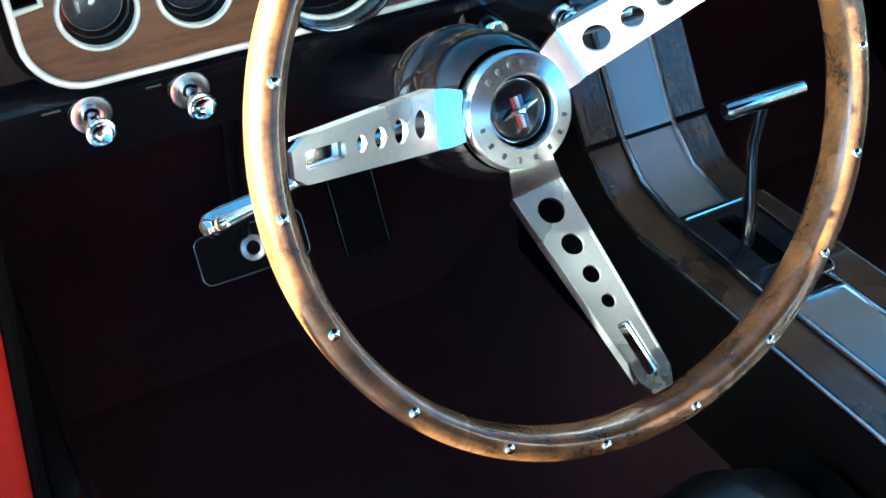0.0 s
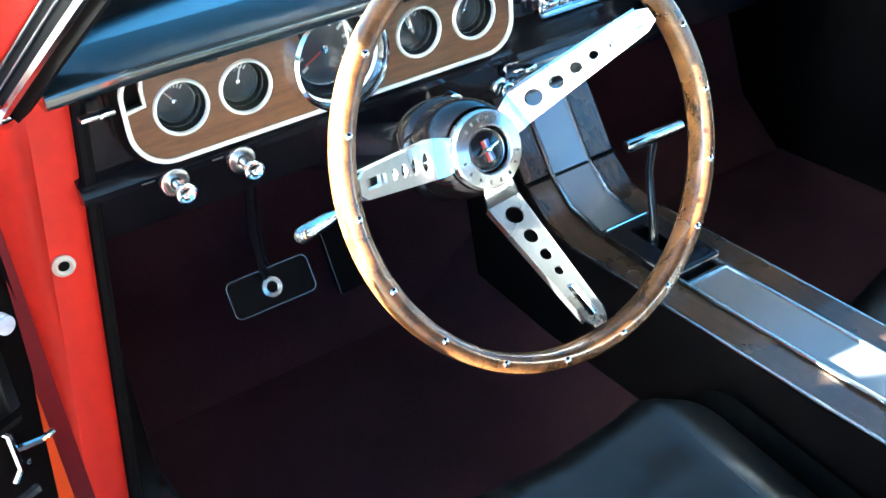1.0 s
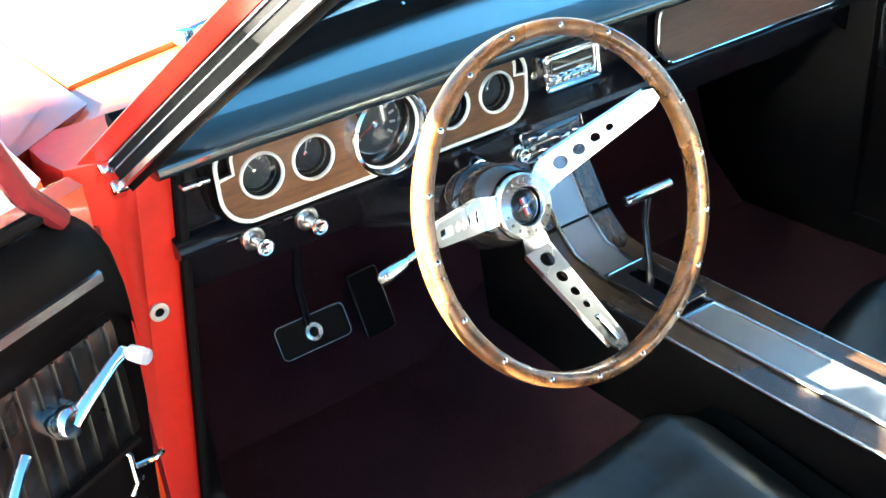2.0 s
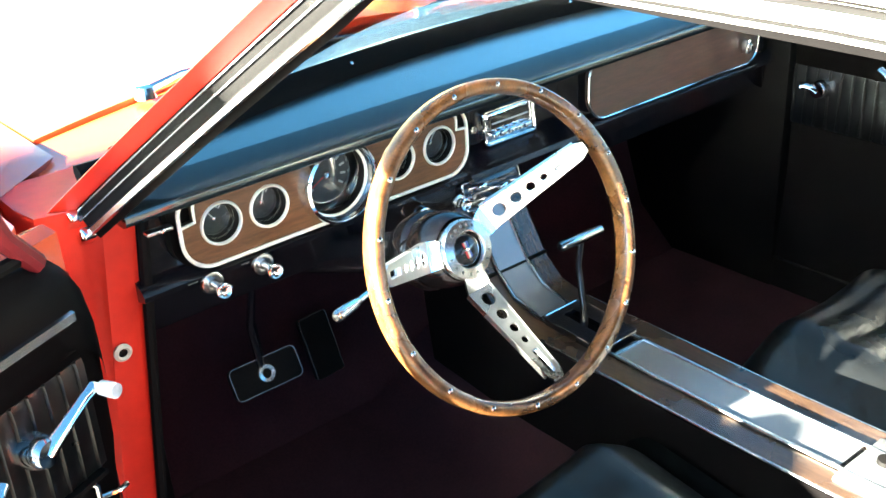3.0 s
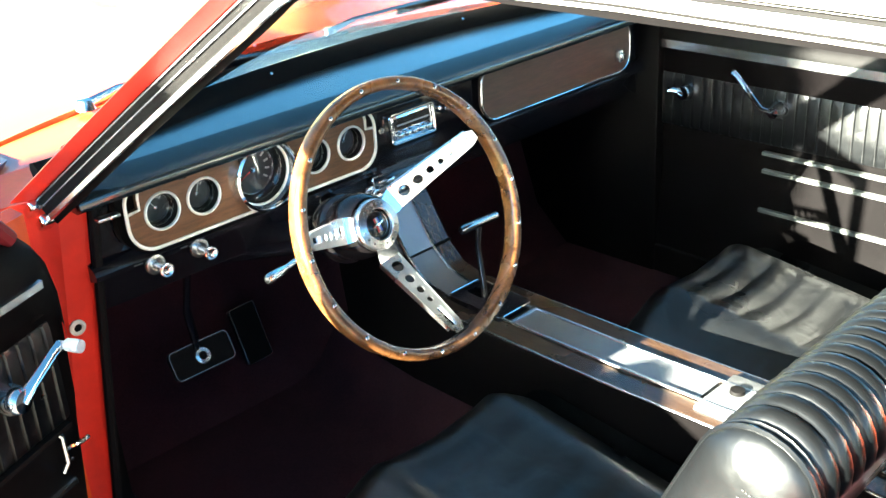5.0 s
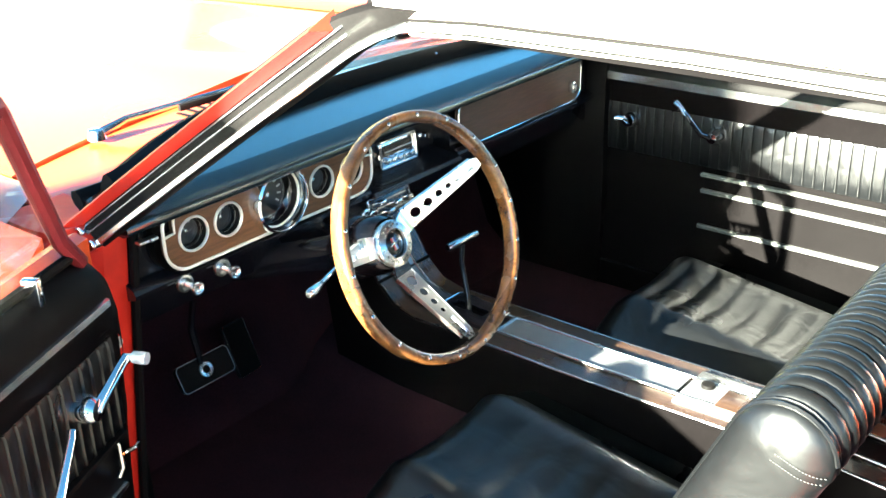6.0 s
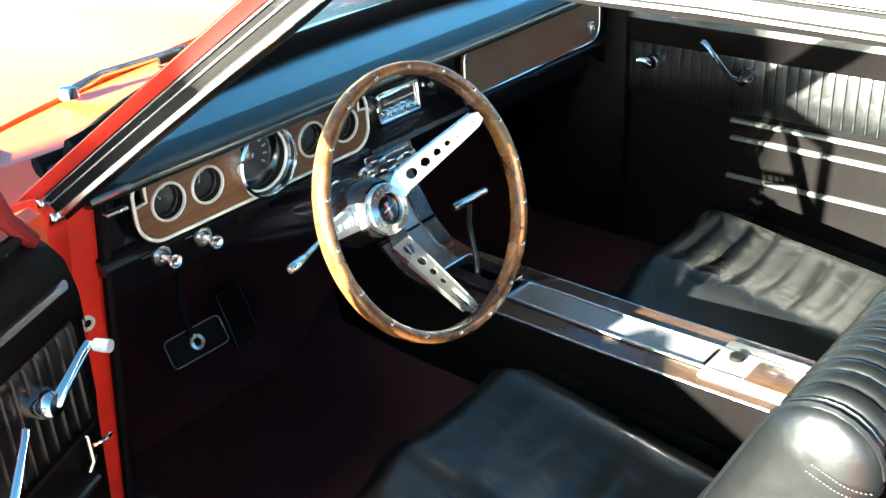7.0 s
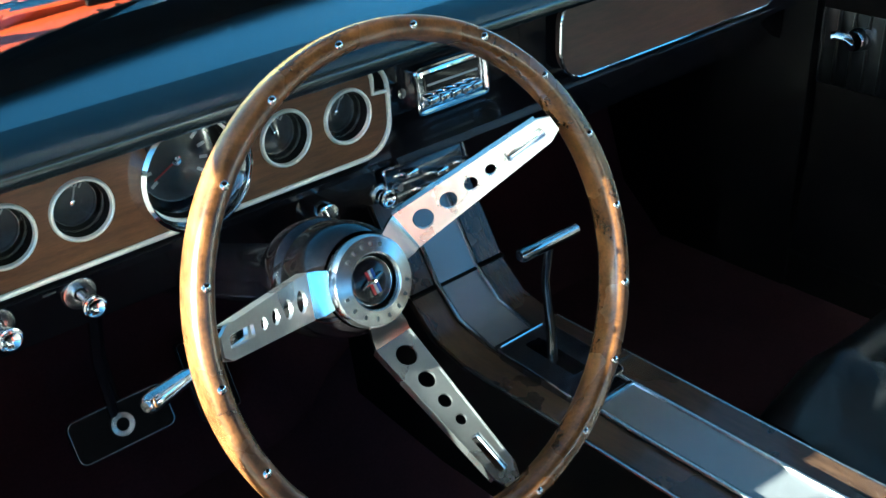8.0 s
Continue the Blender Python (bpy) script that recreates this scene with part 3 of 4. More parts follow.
def gauge(cx, cz, r, deep, name, needle):
    f = facing(cx, 0.2645, cz)
    g = part(name, lathe([(r - 0.0005, 0.0), (r, -deep), (r * 0.76, -deep - 0.001), (r * 0.84, -deep + 0.004), (r * 0.97, -0.001), (r - 0.0005, 0.0005)], f, 40), RUBBER, panel, "round recessed gauge with chrome ring")
    part("rim", lathe([(r - 0.001, -0.001), (r - 0.0005, 0.003), (r + 0.0008, 0.004), (r + 0.0022, 0.003), (r + 0.003, 0.0)], f, 40), BRIGHT_TRIM, g, "chrome gauge ring")
    part("inner_ring", lathe([(r * 0.745, -deep + 0.003), (r * 0.765, -deep + 0.0065), (r * 0.785, -deep + 0.0065), (r * 0.80, -deep + 0.002), (r * 0.78, -deep)], f, 36), BRUSHED, g)
    part("dial", lathe([(0, -deep + 0.001), (r * 0.8, -deep + 0.001), (r * 0.8, -deep - 0.003), (0, -deep - 0.003)], f, 32), DIAL, g, "black gauge dial")
    lens = part("lens", lathe([(0, -0.004), (r * 0.6, -0.0045), (r * 0.985, -0.006), (r * 0.985, -0.0072), (r * 0.6, -0.0058), (0, -0.0053)], f, 32), LENS, g, "clear gauge glass")
    lens.visible_shadow = False
    part("needle", box(-0.0007, 0.0007, -r * 0.12, r * 0.55, -deep + 0.0025, -deep + 0.0035, 0, 1, None, f @ pose(0, 0, 0, 0, 0, needle)), RED_MARK if r > 0.04 else DIAL_MARK, g)
    part("needle_hub", lathe([(0, -deep + 0.006), (r * 0.09, -deep + 0.005), (r * 0.10, -deep + 0.001)], f, 16), CHROME, g)
    for i in range(7 if r < 0.04 else 11):
        t = 40 - 80 * i / 6 if r < 0.04 else 125 - 250 * i / 10
        tick = f @ pose(0, 0, 0, 0, 0, t) @ Matrix.Translation((0, r * 0.60, -deep + 0.0015))
        w, h = (0.0008, 0.0025) if r < 0.04 else (0.0016, 0.0042)
        part("dial_mark", box(-w, w, -h, h, 0, 0.0006, 0, 1, None, tick), DIAL_MARK, g)
    return g


for i, (x, r) in enumerate(GAUGES):
    gauge(x, GZ, r, 0.024, "gauge", (35, -20, 20, -30)[i])
gauge(-0.376, 0.902, 0.0505, 0.028, "speedometer", 118)
ring = facing(-0.376, 0.2645, 0.902)
part("speedometer_hood", lathe([(0.0515, 0.0), (0.0525, 0.020), (0.0545, 0.023), (0.058, 0.020), (0.061, 0.0)], ring, 48), CHROME, panel, "deep chrome speedometer bezel")

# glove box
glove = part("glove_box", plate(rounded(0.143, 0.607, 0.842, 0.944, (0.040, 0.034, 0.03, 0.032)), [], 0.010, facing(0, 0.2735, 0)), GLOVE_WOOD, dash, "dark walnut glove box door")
part("glove_trim", tube([(x, 0.2725, z) for x, z in rounded(0.141, 0.609, 0.840, 0.946, (0.041, 0.035, 0.031, 0.033))], 0.0024, 8, True), CHROME, glove, "chrome edge trim")
part("latch", box(0.554, 0.566, 0.256, 0.272, 0.866, 0.893, 0.003), CHROME, glove, "chrome glove box latch")
part("latch_button", box(0.5565, 0.5635, 0.250, 0.258, 0.872, 0.886, 0.002), CHROME, glove)

# middle of the dash: recessed radio panel with a sloping shelf
mid = [(0.345, 0.948), (0.341, 0.842), (0.330, 0.836), (0.268, 0.829), (0.262, 0.822), (0.270, 0.816), (0.36, 0.829), (0.36, 0.948)]
part("centre_panel", sweep_x(mid, spaced(-0.128, 0.138, 6)), BLACK_PAINT, dash, "black enamelled radio panel with sloping shelf")


def knob(name, x, y, z, parent, base_r=0.0168, cap_r=0.0112, length=0.036, tilt=0.0):
    f = facing(x, y, z, tilt)
    k = part(name, lathe([(0.0, -length), (0.0052, -length), (0.0050, -0.013), (cap_r * 0.62, -0.010), (cap_r * 0.92, -0.005), (cap_r, -0.001), (cap_r, 0.0006), (cap_r * 0.86, 0.0012), (cap_r * 0.74, -0.0008), (cap_r * 0.3, -0.0030), (0, -0.0034)], f, 28), CHROME, parent, "turned chrome pull knob")
    part("base_ring", lathe([(0.0060, -length), (0.0062, -length + 0.0048), (base_r * 0.62, -length + 0.0060), (base_r * 0.92, -length + 0.0046), (base_r, -length + 0.0020), (base_r, -length)], f, 32), BRUSHED, k, "bright ring at the foot of the knob")
    return k


lights = thing("headlight_switch", (-0.577, 0.262, 0.816), "chrome headlight pull knob on the black dash", "knob", "dash pull knobs")
knob("pull_knob", -0.577, 0.240, 0.816, lights)
part("marking", box(-0.612, -0.598, 0.2705, 0.2718, 0.826, 0.8275, 0, 1), GREY_MARK, lights)
wash = thing("wiper_switch", (-0.500, 0.262, 0.815), "chrome wiper knob on the black dash", "knob", "dash pull knobs")
knob("pull_knob", -0.500, 0.240, 0.815, wash)
part("marking", box(-0.533, -0.521, 0.2705, 0.2718, 0.826, 0.8275, 0, 1), GREY_MARK, wash)
ign = thing("ignition_switch", (-0.232, 0.28, 0.80), "chrome ignition switch below the gauge panel", "switch")
part("escutcheon", lathe([(0, 0.008), (0.006, 0.009), (0.0155, 0.005), (0.018, -0.004), (0.018, -0.03)], facing(-0.232, 0.262, 0.797), 28), CHROME, ign)
part("key_slot", box(-0.2328, -0.2312, 0.2515, 0.254, 0.792, 0.802), RUBBER, ign)
lighter = thing("cigarette_lighter", (-0.165, 0.28, 0.80), "small chrome lighter knob", "knob")
knob("pull_knob", -0.160, 0.245, 0.798, lighter, 0.012, 0.0105, 0.02)

# radio
radio = thing("radio", (0, 0.30, 0.855), "chrome-faced car radio in the black dash", "radio")
rm = facing(0.008, 0.326, 0.868, 6)
part("radio_body", box(-0.052, 0.052, -0.024, 0.024, -0.028, 0.0, 0.003, 2, None, rm), CHROME, radio, "chrome radio face")
part("radio_frame", tube([rm @ Vector((x, y, 0.001)) for x, y in rounded(-0.055, 0.055, -0.027, 0.027, (0.006,) * 4, 4)], 0.0032, 8, True), CHROME, radio, "chrome radio frame")
part("scale_bar", box(-0.040, 0.040, 0.004, 0.0065, 0.0031, 0.0036, 0, 1, None, rm), DIAL_MARK, radio)
part("dial_window", box(-0.043, 0.043, -0.003, 0.018, 0.0, 0.003, 0.001, 1, None, rm), BLACK_PAINT, radio, "dark tuning dial")
for i in range(5):
    part("push_button", box(-0.044 + 0.0178 * i, -0.029 + 0.0178 * i, -0.019, -0.009, 0.0, 0.010, 0.002, 2, None, rm), CHROME, radio, "chrome push button")
for x in (-0.072, 0.098):
    f = facing(x, 0.335, 0.874, 6)
    part("radio_knob", lathe([(0.011, -0.012), (0.0115, 0.0), (0.008, 0.003), (0.0075, 0.012), (0.006, 0.014), (0, 0.0135)], f, 20), CHROME, radio, "chrome radio knob")

# heater control
heater = thing("heater_control", (-0.09, 0.29, 0.79), "chrome heater control with sliding levers", "heater control")
hm = facing(-0.085, 0.268, 0.796, 15)
part("control_plate", box(-0.058, 0.058, -0.021, 0.021, -0.02, 0.0, 0.003, 2, None, hm), BLACK_PAINT, heater)
part("plate_trim", tube([hm @ Vector((x, y, 0.0005)) for x, y in rounded(-0.059, 0.059, -0.022, 0.022, (0.005,) * 4, 4)], 0.0018, 6, True), CHROME, heater)
for i, (x, y) in enumerate(((-0.03, 0.011), (0.012, 0.0), (-0.012, -0.011))):
    part("slot", box(-0.048, 0.048, y - 0.0014, y + 0.0014, 0.0, 0.0012, 0, 1, None, hm), CHROME, heater)
    part("lever", box(x - 0.009, x + 0.009, y - 0.004, y + 0.004, 0.001, 0.016, 0.002, 2, None, hm), CHROME, heater, "chrome slide lever")
for x in (-0.05, 0.05):
    part("lever_knob", lathe([(0.005, 0.0), (0.006, 0.010), (0.004, 0.014), (0, 0.014)], hm @ Matrix.Translation((x, 0.0, 0.0)), 14), CHROME, heater)

# ---- steering column and wheel ----
AX = Vector((0.0, -0.936, 0.351)).normalized()
WHEEL = Matrix.Translation((-0.354, -0.0667, 0.9043)) @ Matrix(((1, 0, AX.x, 0), (0, 0.351, AX.y, 0), (0, 0.936, AX.z, 0), (0, 0, 0, 1))).to_3x3().normalized().to_4x4()
column = thing("steering_column", (-0.355, 0.45, 0.72), "black steering column under the dash", "steering column")
part("column_tube", lathe([(0.026, -0.75), (0.026, -0.21), (0.030, -0.20), (0.030, -0.19), (0.030, -0.185)], WHEEL, 28), BLACK_PAINT, column)
tip = Vector((-0.561, -0.002, 0.871))
root = WHEEL @ Vector((-0.035, 0.0, -0.150))
lever = thing("turn_signal_lever", root, "chrome turn signal stalk on the steering column", "lever")
part("stalk", tube([root, root.lerp(tip, 0.35) + Vector((0, 0.004, 0.0)), root.lerp(tip, 0.8), tip], [0.0045, 0.004, 0.0045, 0.0050], 12), CHROME, lever)
tm = look(tip, root)
part("stalk_knob", lathe([(0.0045, -0.045), (0.0065, -0.035), (0.0078, -0.006), (0.0072, 0.002), (0.004, 0.006), (0, 0.0065)], tm, 18), CHROME, lever, "chrome knob")

wheel = thing("steering_wheel", WHEEL.translation, "wood-rimmed steering wheel with three drilled steel spokes", "steering wheel")
R = 0.1885
NR = 144
loops = []
for i in range(NR):
    a = 2 * math.pi * i / NR
    loop = []
    for j in range(28):
        b = 2 * math.pi * j / 28
        cb, sb = math.cos(b), math.sin(b)
        cb, sb = math.copysign(abs(cb) ** 0.62, cb), math.copysign(abs(sb) ** 0.62, sb)
        rr = 0.0086 + 0.0003 * max(0.0, -cb) * (0.5 + 0.5 * math.cos(a * 36))
        q = Vector(((R + rr * cb) * math.cos(a), (R + rr * cb) * math.sin(a), -0.0032 + 0.0134 * sb))
        loop.append(WHEEL @ q)
    loops.append(loop)
rim = part("rim", loft(loops, True, False), RIM_WOOD, wheel, "varnished walnut wheel rim")
rivet_mesh = finish(lathe([(0.0034, -0.001), (0.0032, 0.0010), (0.0022, 0.0018), (0, 0.0020)], Matrix.Identity(4), 12), "rivet", CHROME)
for i in range(18):
    a = radians(-1 + 20 * i)
    piece("rivet", rivet_mesh, WHEEL @ pose(R * math.cos(a), R * math.sin(a), 0.0100), rim, "" if i else "small chrome rivet")

SPOKES = (26.5, 172.0, -84.0)


def spoke(angle):
    """Tapered plate with four round holes and a slot, rising from the hub to the rim."""
    L, w0, w1 = 0.151, 0.0188, 0.0118
    out = [(0.0, -w0), (L - 0.010, -w1), (L, -w1 + 0.005), (L, w1 - 0.005), (L - 0.010, w1), (0.0, w0)]
    dots = [circle(d, 0, r, 24) for d, r in ((0.018, 0.0092), (0.044, 0.0076), (0.067, 0.0061), (0.087, 0.0048))]
    slot = rounded(0.103, 0.140, -0.0048, 0.0048, (0.002,) * 4, 3)
    b = plate(out, dots + [slot], 0.0028, Matrix.Identity(4))
    rise = math.atan2(0.091, 0.120)
    turn = WHEEL @ pose(0, 0, 0, 0, 0, angle)
    return turn, turn @ Matrix.Translation((0.0545, 0, -0.0945)) @ pose(0, 0, 0, 0, -math.degrees(rise), 0), b


for a in SPOKES:
    turn, m, b = spoke(a)
    b.transform(m)
    s = part("spoke", b, STEEL, wheel, "brushed steel spoke with round holes")
    part("spoke_root", loft([[turn @ Vector((r, w * sg, z - d)) for sg, d in ((-1, 0), (1, 0), (1, 0.003), (-1, 0.003))] for r, w, z in ((0.036, 0.0160, -0.0935), (0.046, 0.0182, -0.0936), (0.0560, 0.0188, -0.0943))]), CHROME, s)
    part("spoke_tab", box(0.099, 0.144, -0.0082, 0.0082, -0.0075, -0.0035, 0.002, 2, None, m), CHROME, s)
    for sg in (-1, 1):
        part("spoke_flange", loft([[m @ Vector((d, sg * w, z)) for w, z in ((wd, 0.0002), (wd - 0.0015, 0.0002), (wd - 0.0015, -0.009), (wd, -0.009))] for d, wd in ((0.0, 0.0191), (0.140, 0.0121))]), STEEL, s)
HUB = WHEEL @ Matrix.Translation((0.0015, -0.0015, -0.0245))
part("hub_collar", lathe([(0.028, -0.226), (0.042, -0.206), (0.050, -0.186), (0.053, -0.166), (0.0515, -0.158), (0.0480, -0.154), (0.0500, -0.148), (0.0495, -0.125), (0.046, -0.108), (0.040, -0.099)], WHEEL, 48), GUNMETAL, wheel, "dark glossy horn collar")
part("hub_plate", lathe([(0.024, -0.082), (0.037, -0.079), (0.038, -0.076), (0.036, -0.0725), (0.024, -0.072)], HUB, 40), STEEL, wheel, "steel hub plate")
hubr = part("hub_ring", lathe([(0.0228, -0.070), (0.0228, -0.0620), (0.0242, -0.0605), (0.0365, -0.0635), (0.0385, -0.0665), (0.0385, -0.072)], HUB, 56), BRUSHED, wheel, "brushed metal horn ring")
part("badge", lathe([(0, -0.0665), (0.0165, -0.0668), (0.0192, -0.0685), (0.0192, -0.0745), (0, -0.0745)], HUB, 40), BLACK_PAINT, wheel, "round black centre badge")
part("badge_well", lathe([(0, -0.0735), (0.0226, -0.0730), (0.0226, -0.0745), (0, -0.0745)], HUB, 40), RUBBER, wheel)
part("badge_bezel", lathe([(0.0190, -0.0715), (0.0190, -0.0690), (0.0197, -0.0683), (0.0204, -0.0690), (0.0204, -0.0715)], HUB, 40), CHROME, wheel, "thin chrome badge ring")
badge = HUB @ Matrix.Translation((0, 0, -0.0662))
for x, mat in ((-0.0028, RED_MARK), (0.0, DIAL_MARK), (0.0028, BLUE_MARK)):
    part("badge_bar", box(x - 0.0012, x + 0.0012, -0.011, 0.010, -0.0006, 0.0012, 0.0003, 1, None, badge @ pose(0, 0, 0, 0, 0, 8)), mat, wheel)
part("badge_emblem", tube([badge @ Vector(p) for p in ((-0.0125, -0.003, 0.002), (-0.006, 0.001, 0.0026), (0.0, 0.0005, 0.003), (0.006, 0.003, 0.0026), (0.0125, 0.0045, 0.002))], [0.0008, 0.002, 0.0026, 0.0018, 0.0007], 8), CHROME, wheel, "small silver emblem")
for a in list(range(62, 131, 17)) + list(range(188, 351, 22)):
    t = radians(a)
    part("ring_mark", box(-0.0012, 0.0012, -0.0018, 0.0018, -0.0002, 0.0004, 0, 1, None, HUB @ pose(0.0305 * math.cos(t), 0.0305 * math.sin(t), -0.0619, 0, 0, a - 90)), DIAL, hubr)

# ---- pedals ----
brake = thing("brake_pedal", (-0.42, 0.52, 0.50), "black rubber brake pedal with a bright centre disc", "pedal")
bmx = pose(-0.427, 0.457, 0.520, 62, 0, 0)
part("pedal_pad", plate(rounded(-0.062, 0.062, -0.027, 0.027, (0.010,) * 4, 5), [], 0.012, bmx), RUBBER, brake, "ribbed black rubber pad")
part("pad_edge", tube([bmx @ Vector((x, y, 0.0)) for x, y in rounded(-0.062, 0.062, -0.027, 0.027, (0.010,) * 4, 5)], 0.0010, 6, True), CONSOLE_METAL, brake, "dull metal pedal edge trim")
part("disc", lathe([(0.0075, 0.0), (0.008, 0.002), (0.0145, 0.003), (0.016, 0.0)], bmx, 24), BRUSHED, brake, "bright ring")
part("pedal_arm", tube([(-0.427, 0.47, 0.53), (-0.425, 0.49, 0.60), (-0.425, 0.46, 0.70), (-0.425, 0.43, 0.79)], 0.016, 10, flat=0.4), BLACK_PAINT, brake)
gas = thing("accelerator_pedal", (-0.265, 0.58, 0.40), "black rubber accelerator pedal", "pedal")
gm = pose(-0.266, 0.545, 0.465, 68, 0, 4)
part("pedal_pad", plate(rounded(-0.030, 0.030, -0.058, 0.058, (0.006,) * 4, 4), [], 0.010, gm), RUBBER, gas)
part("pad_edge", tube([gm @ Vector((x, y, 0.0)) for x, y in rounded(-0.030, 0.030, -0.058, 0.058, (0.006,) * 4, 4)], 0.001, 6, True), BRUSHED, gas)

# ---- console and gear lever ----
console = thing("centre_console", (0, -0.15, 0.36), "black centre console with walnut flanks and bright trim", "console")
SPINE = [(0.400, 0.800), (0.362, 0.737), (0.325, 0.676), (0.293, 0.624), (0.252, 0.588), (0.195, 0.574), (0.02, 0.573), (-0.20, 0.571), (-0.45, 0.575), (-0.62, 0.578), (-0.74, 0.570)]


def spine(points, x0, x1, lift, thick):
    """A band that follows the console's back between x0 and x1."""
    loops = []
    for i, (y, z) in enumerate(points):
        a, c = Vector(points[max(i - 1, 0)]), Vector(points[min(i + 1, len(points) - 1)])
        d = (c - a).normalized()
        n = Vector((d.y, -d.x))
        if n.y < 0:
            n = -n
        p, q = Vector((y, z)) + n * lift, Vector((y, z)) + n * (lift - thick)
        loops.append([(x0, p.x, p.y), (x1, p.x, p.y), (x1, q.x, q.y), (x0, q.x, q.y)])
    return loft(loops)


side = []
for x in (-0.108, 0.054):
    side.append([(x, y, z - 0.002) for y, z in SPINE] + [(x, -0.74, 0.38), (x, 0.0, 0.38), (x, 0.42, 0.42), (x, 0.47, 0.80)])
b = loft(side)
part("console_body", b, VINYL, console, "black console sides")


for x0, x1 in ((-0.104, -0.064), (0.006, 0.050)):
    part("walnut_flank", spine(SPINE, x0, x1, 0.003, 0.006), CONSOLE_WOOD, console, "walnut veneer flank")
part("stack_panel", spine(SPINE[:4], -0.060, 0.002, 0.006, 0.010), CONSOLE_METAL, console, "satin metal upper panel")
part("middle_strip", spine(SPINE[3:6], -0.060, 0.002, 0.006, 0.010), CONSOLE_METAL, console)
part("top_strip", spine([(0.03, 0.573), (-0.20, 0.571), (-0.345, 0.573)], -0.060, 0.002, 0.006, 0.010), CONSOLE_METAL, console, "long bright metal console strip")
for x in (-0.062, 0.004):
    part("strip_trim", tube([(x, y - 0.004, z + 0.007) for y, z in SPINE], 0.0030, 8), BRUSHED, console, "chrome edge strip")
for x in (-0.1065, 0.0525):
    part("edge_trim", tube([(x, y - 0.002, z + 0.001) for y, z in SPINE[5:]], 0.0024, 8), BRUSHED, console, "thin chrome edge")
part("cross_trim", box(-0.062, 0.004, 0.026, 0.034, 0.576, 0.583, 0.002), CHROME, console)
lid = part("console_lid", box(-0.086, 0.032, -0.52, -0.352, 0.572, 0.583, 0.004), CONSOLE_METAL, console, "bright metal console lid")
part("lid_knob", lathe([(0.012, 0.0), (0.011, 0.006), (0, 0.007)], pose(-0.015, -0.385, 0.583), 18), RUBBER, lid)
part("lid_inlay", box(-0.067, -0.007, -0.50, -0.42, 0.5835, 0.5855, 0.001), CONSOLE_WOOD, lid)

part("stack_seam", box(-0.1055, 0.0515, 0.285, 0.297, 0.6260, 0.6290, 0.0008), RUBBER, console)
shifter = thing("gear_lever", (-0.03, 0.12, 0.58), "chrome T-handle gear lever on the console", "gear lever")
part("shift_plate", plate(rounded(-0.042, 0.042, -0.072, 0.055, (0.008,) * 4, 4), [rounded(-0.010, 0.014, -0.040, 0.040, (0.004,) * 4, 3)], 0.010, pose(-0.029, 0.120, 0.588, 3, 0, 0)), BLACK_PAINT, shifter, "black shift quadrant")
part("plate_trim", tube([pose(-0.029, 0.120, 0.588, 3, 0, 0) @ Vector((x, y, 0.001)) for x, y in rounded(-0.042, 0.042, -0.072, 0.055, (0.008,) * 4, 4)], 0.0016, 6, True), CHROME, shifter)
part("stalk", tube([(-0.034, 0.118, 0.578), (-0.031, 0.124, 0.62), (-0.016, 0.148, 0.675), (0.003, 0.161, 0.708)], [0.007, 0.006, 0.0052, 0.006], 12), GUNMETAL, shifter, "bent steel stalk")
part("t_handle", tube([(-0.050, 0.156, 0.7175), (-0.046, 0.156, 0.717), (0.0, 0.160, 0.713), (0.052, 0.166, 0.708), (0.057, 0.1665, 0.7075)], [0.006, 0.0088, 0.0092, 0.0088, 0.005], 16), CHROME, shifter, "chrome T-shaped handle")

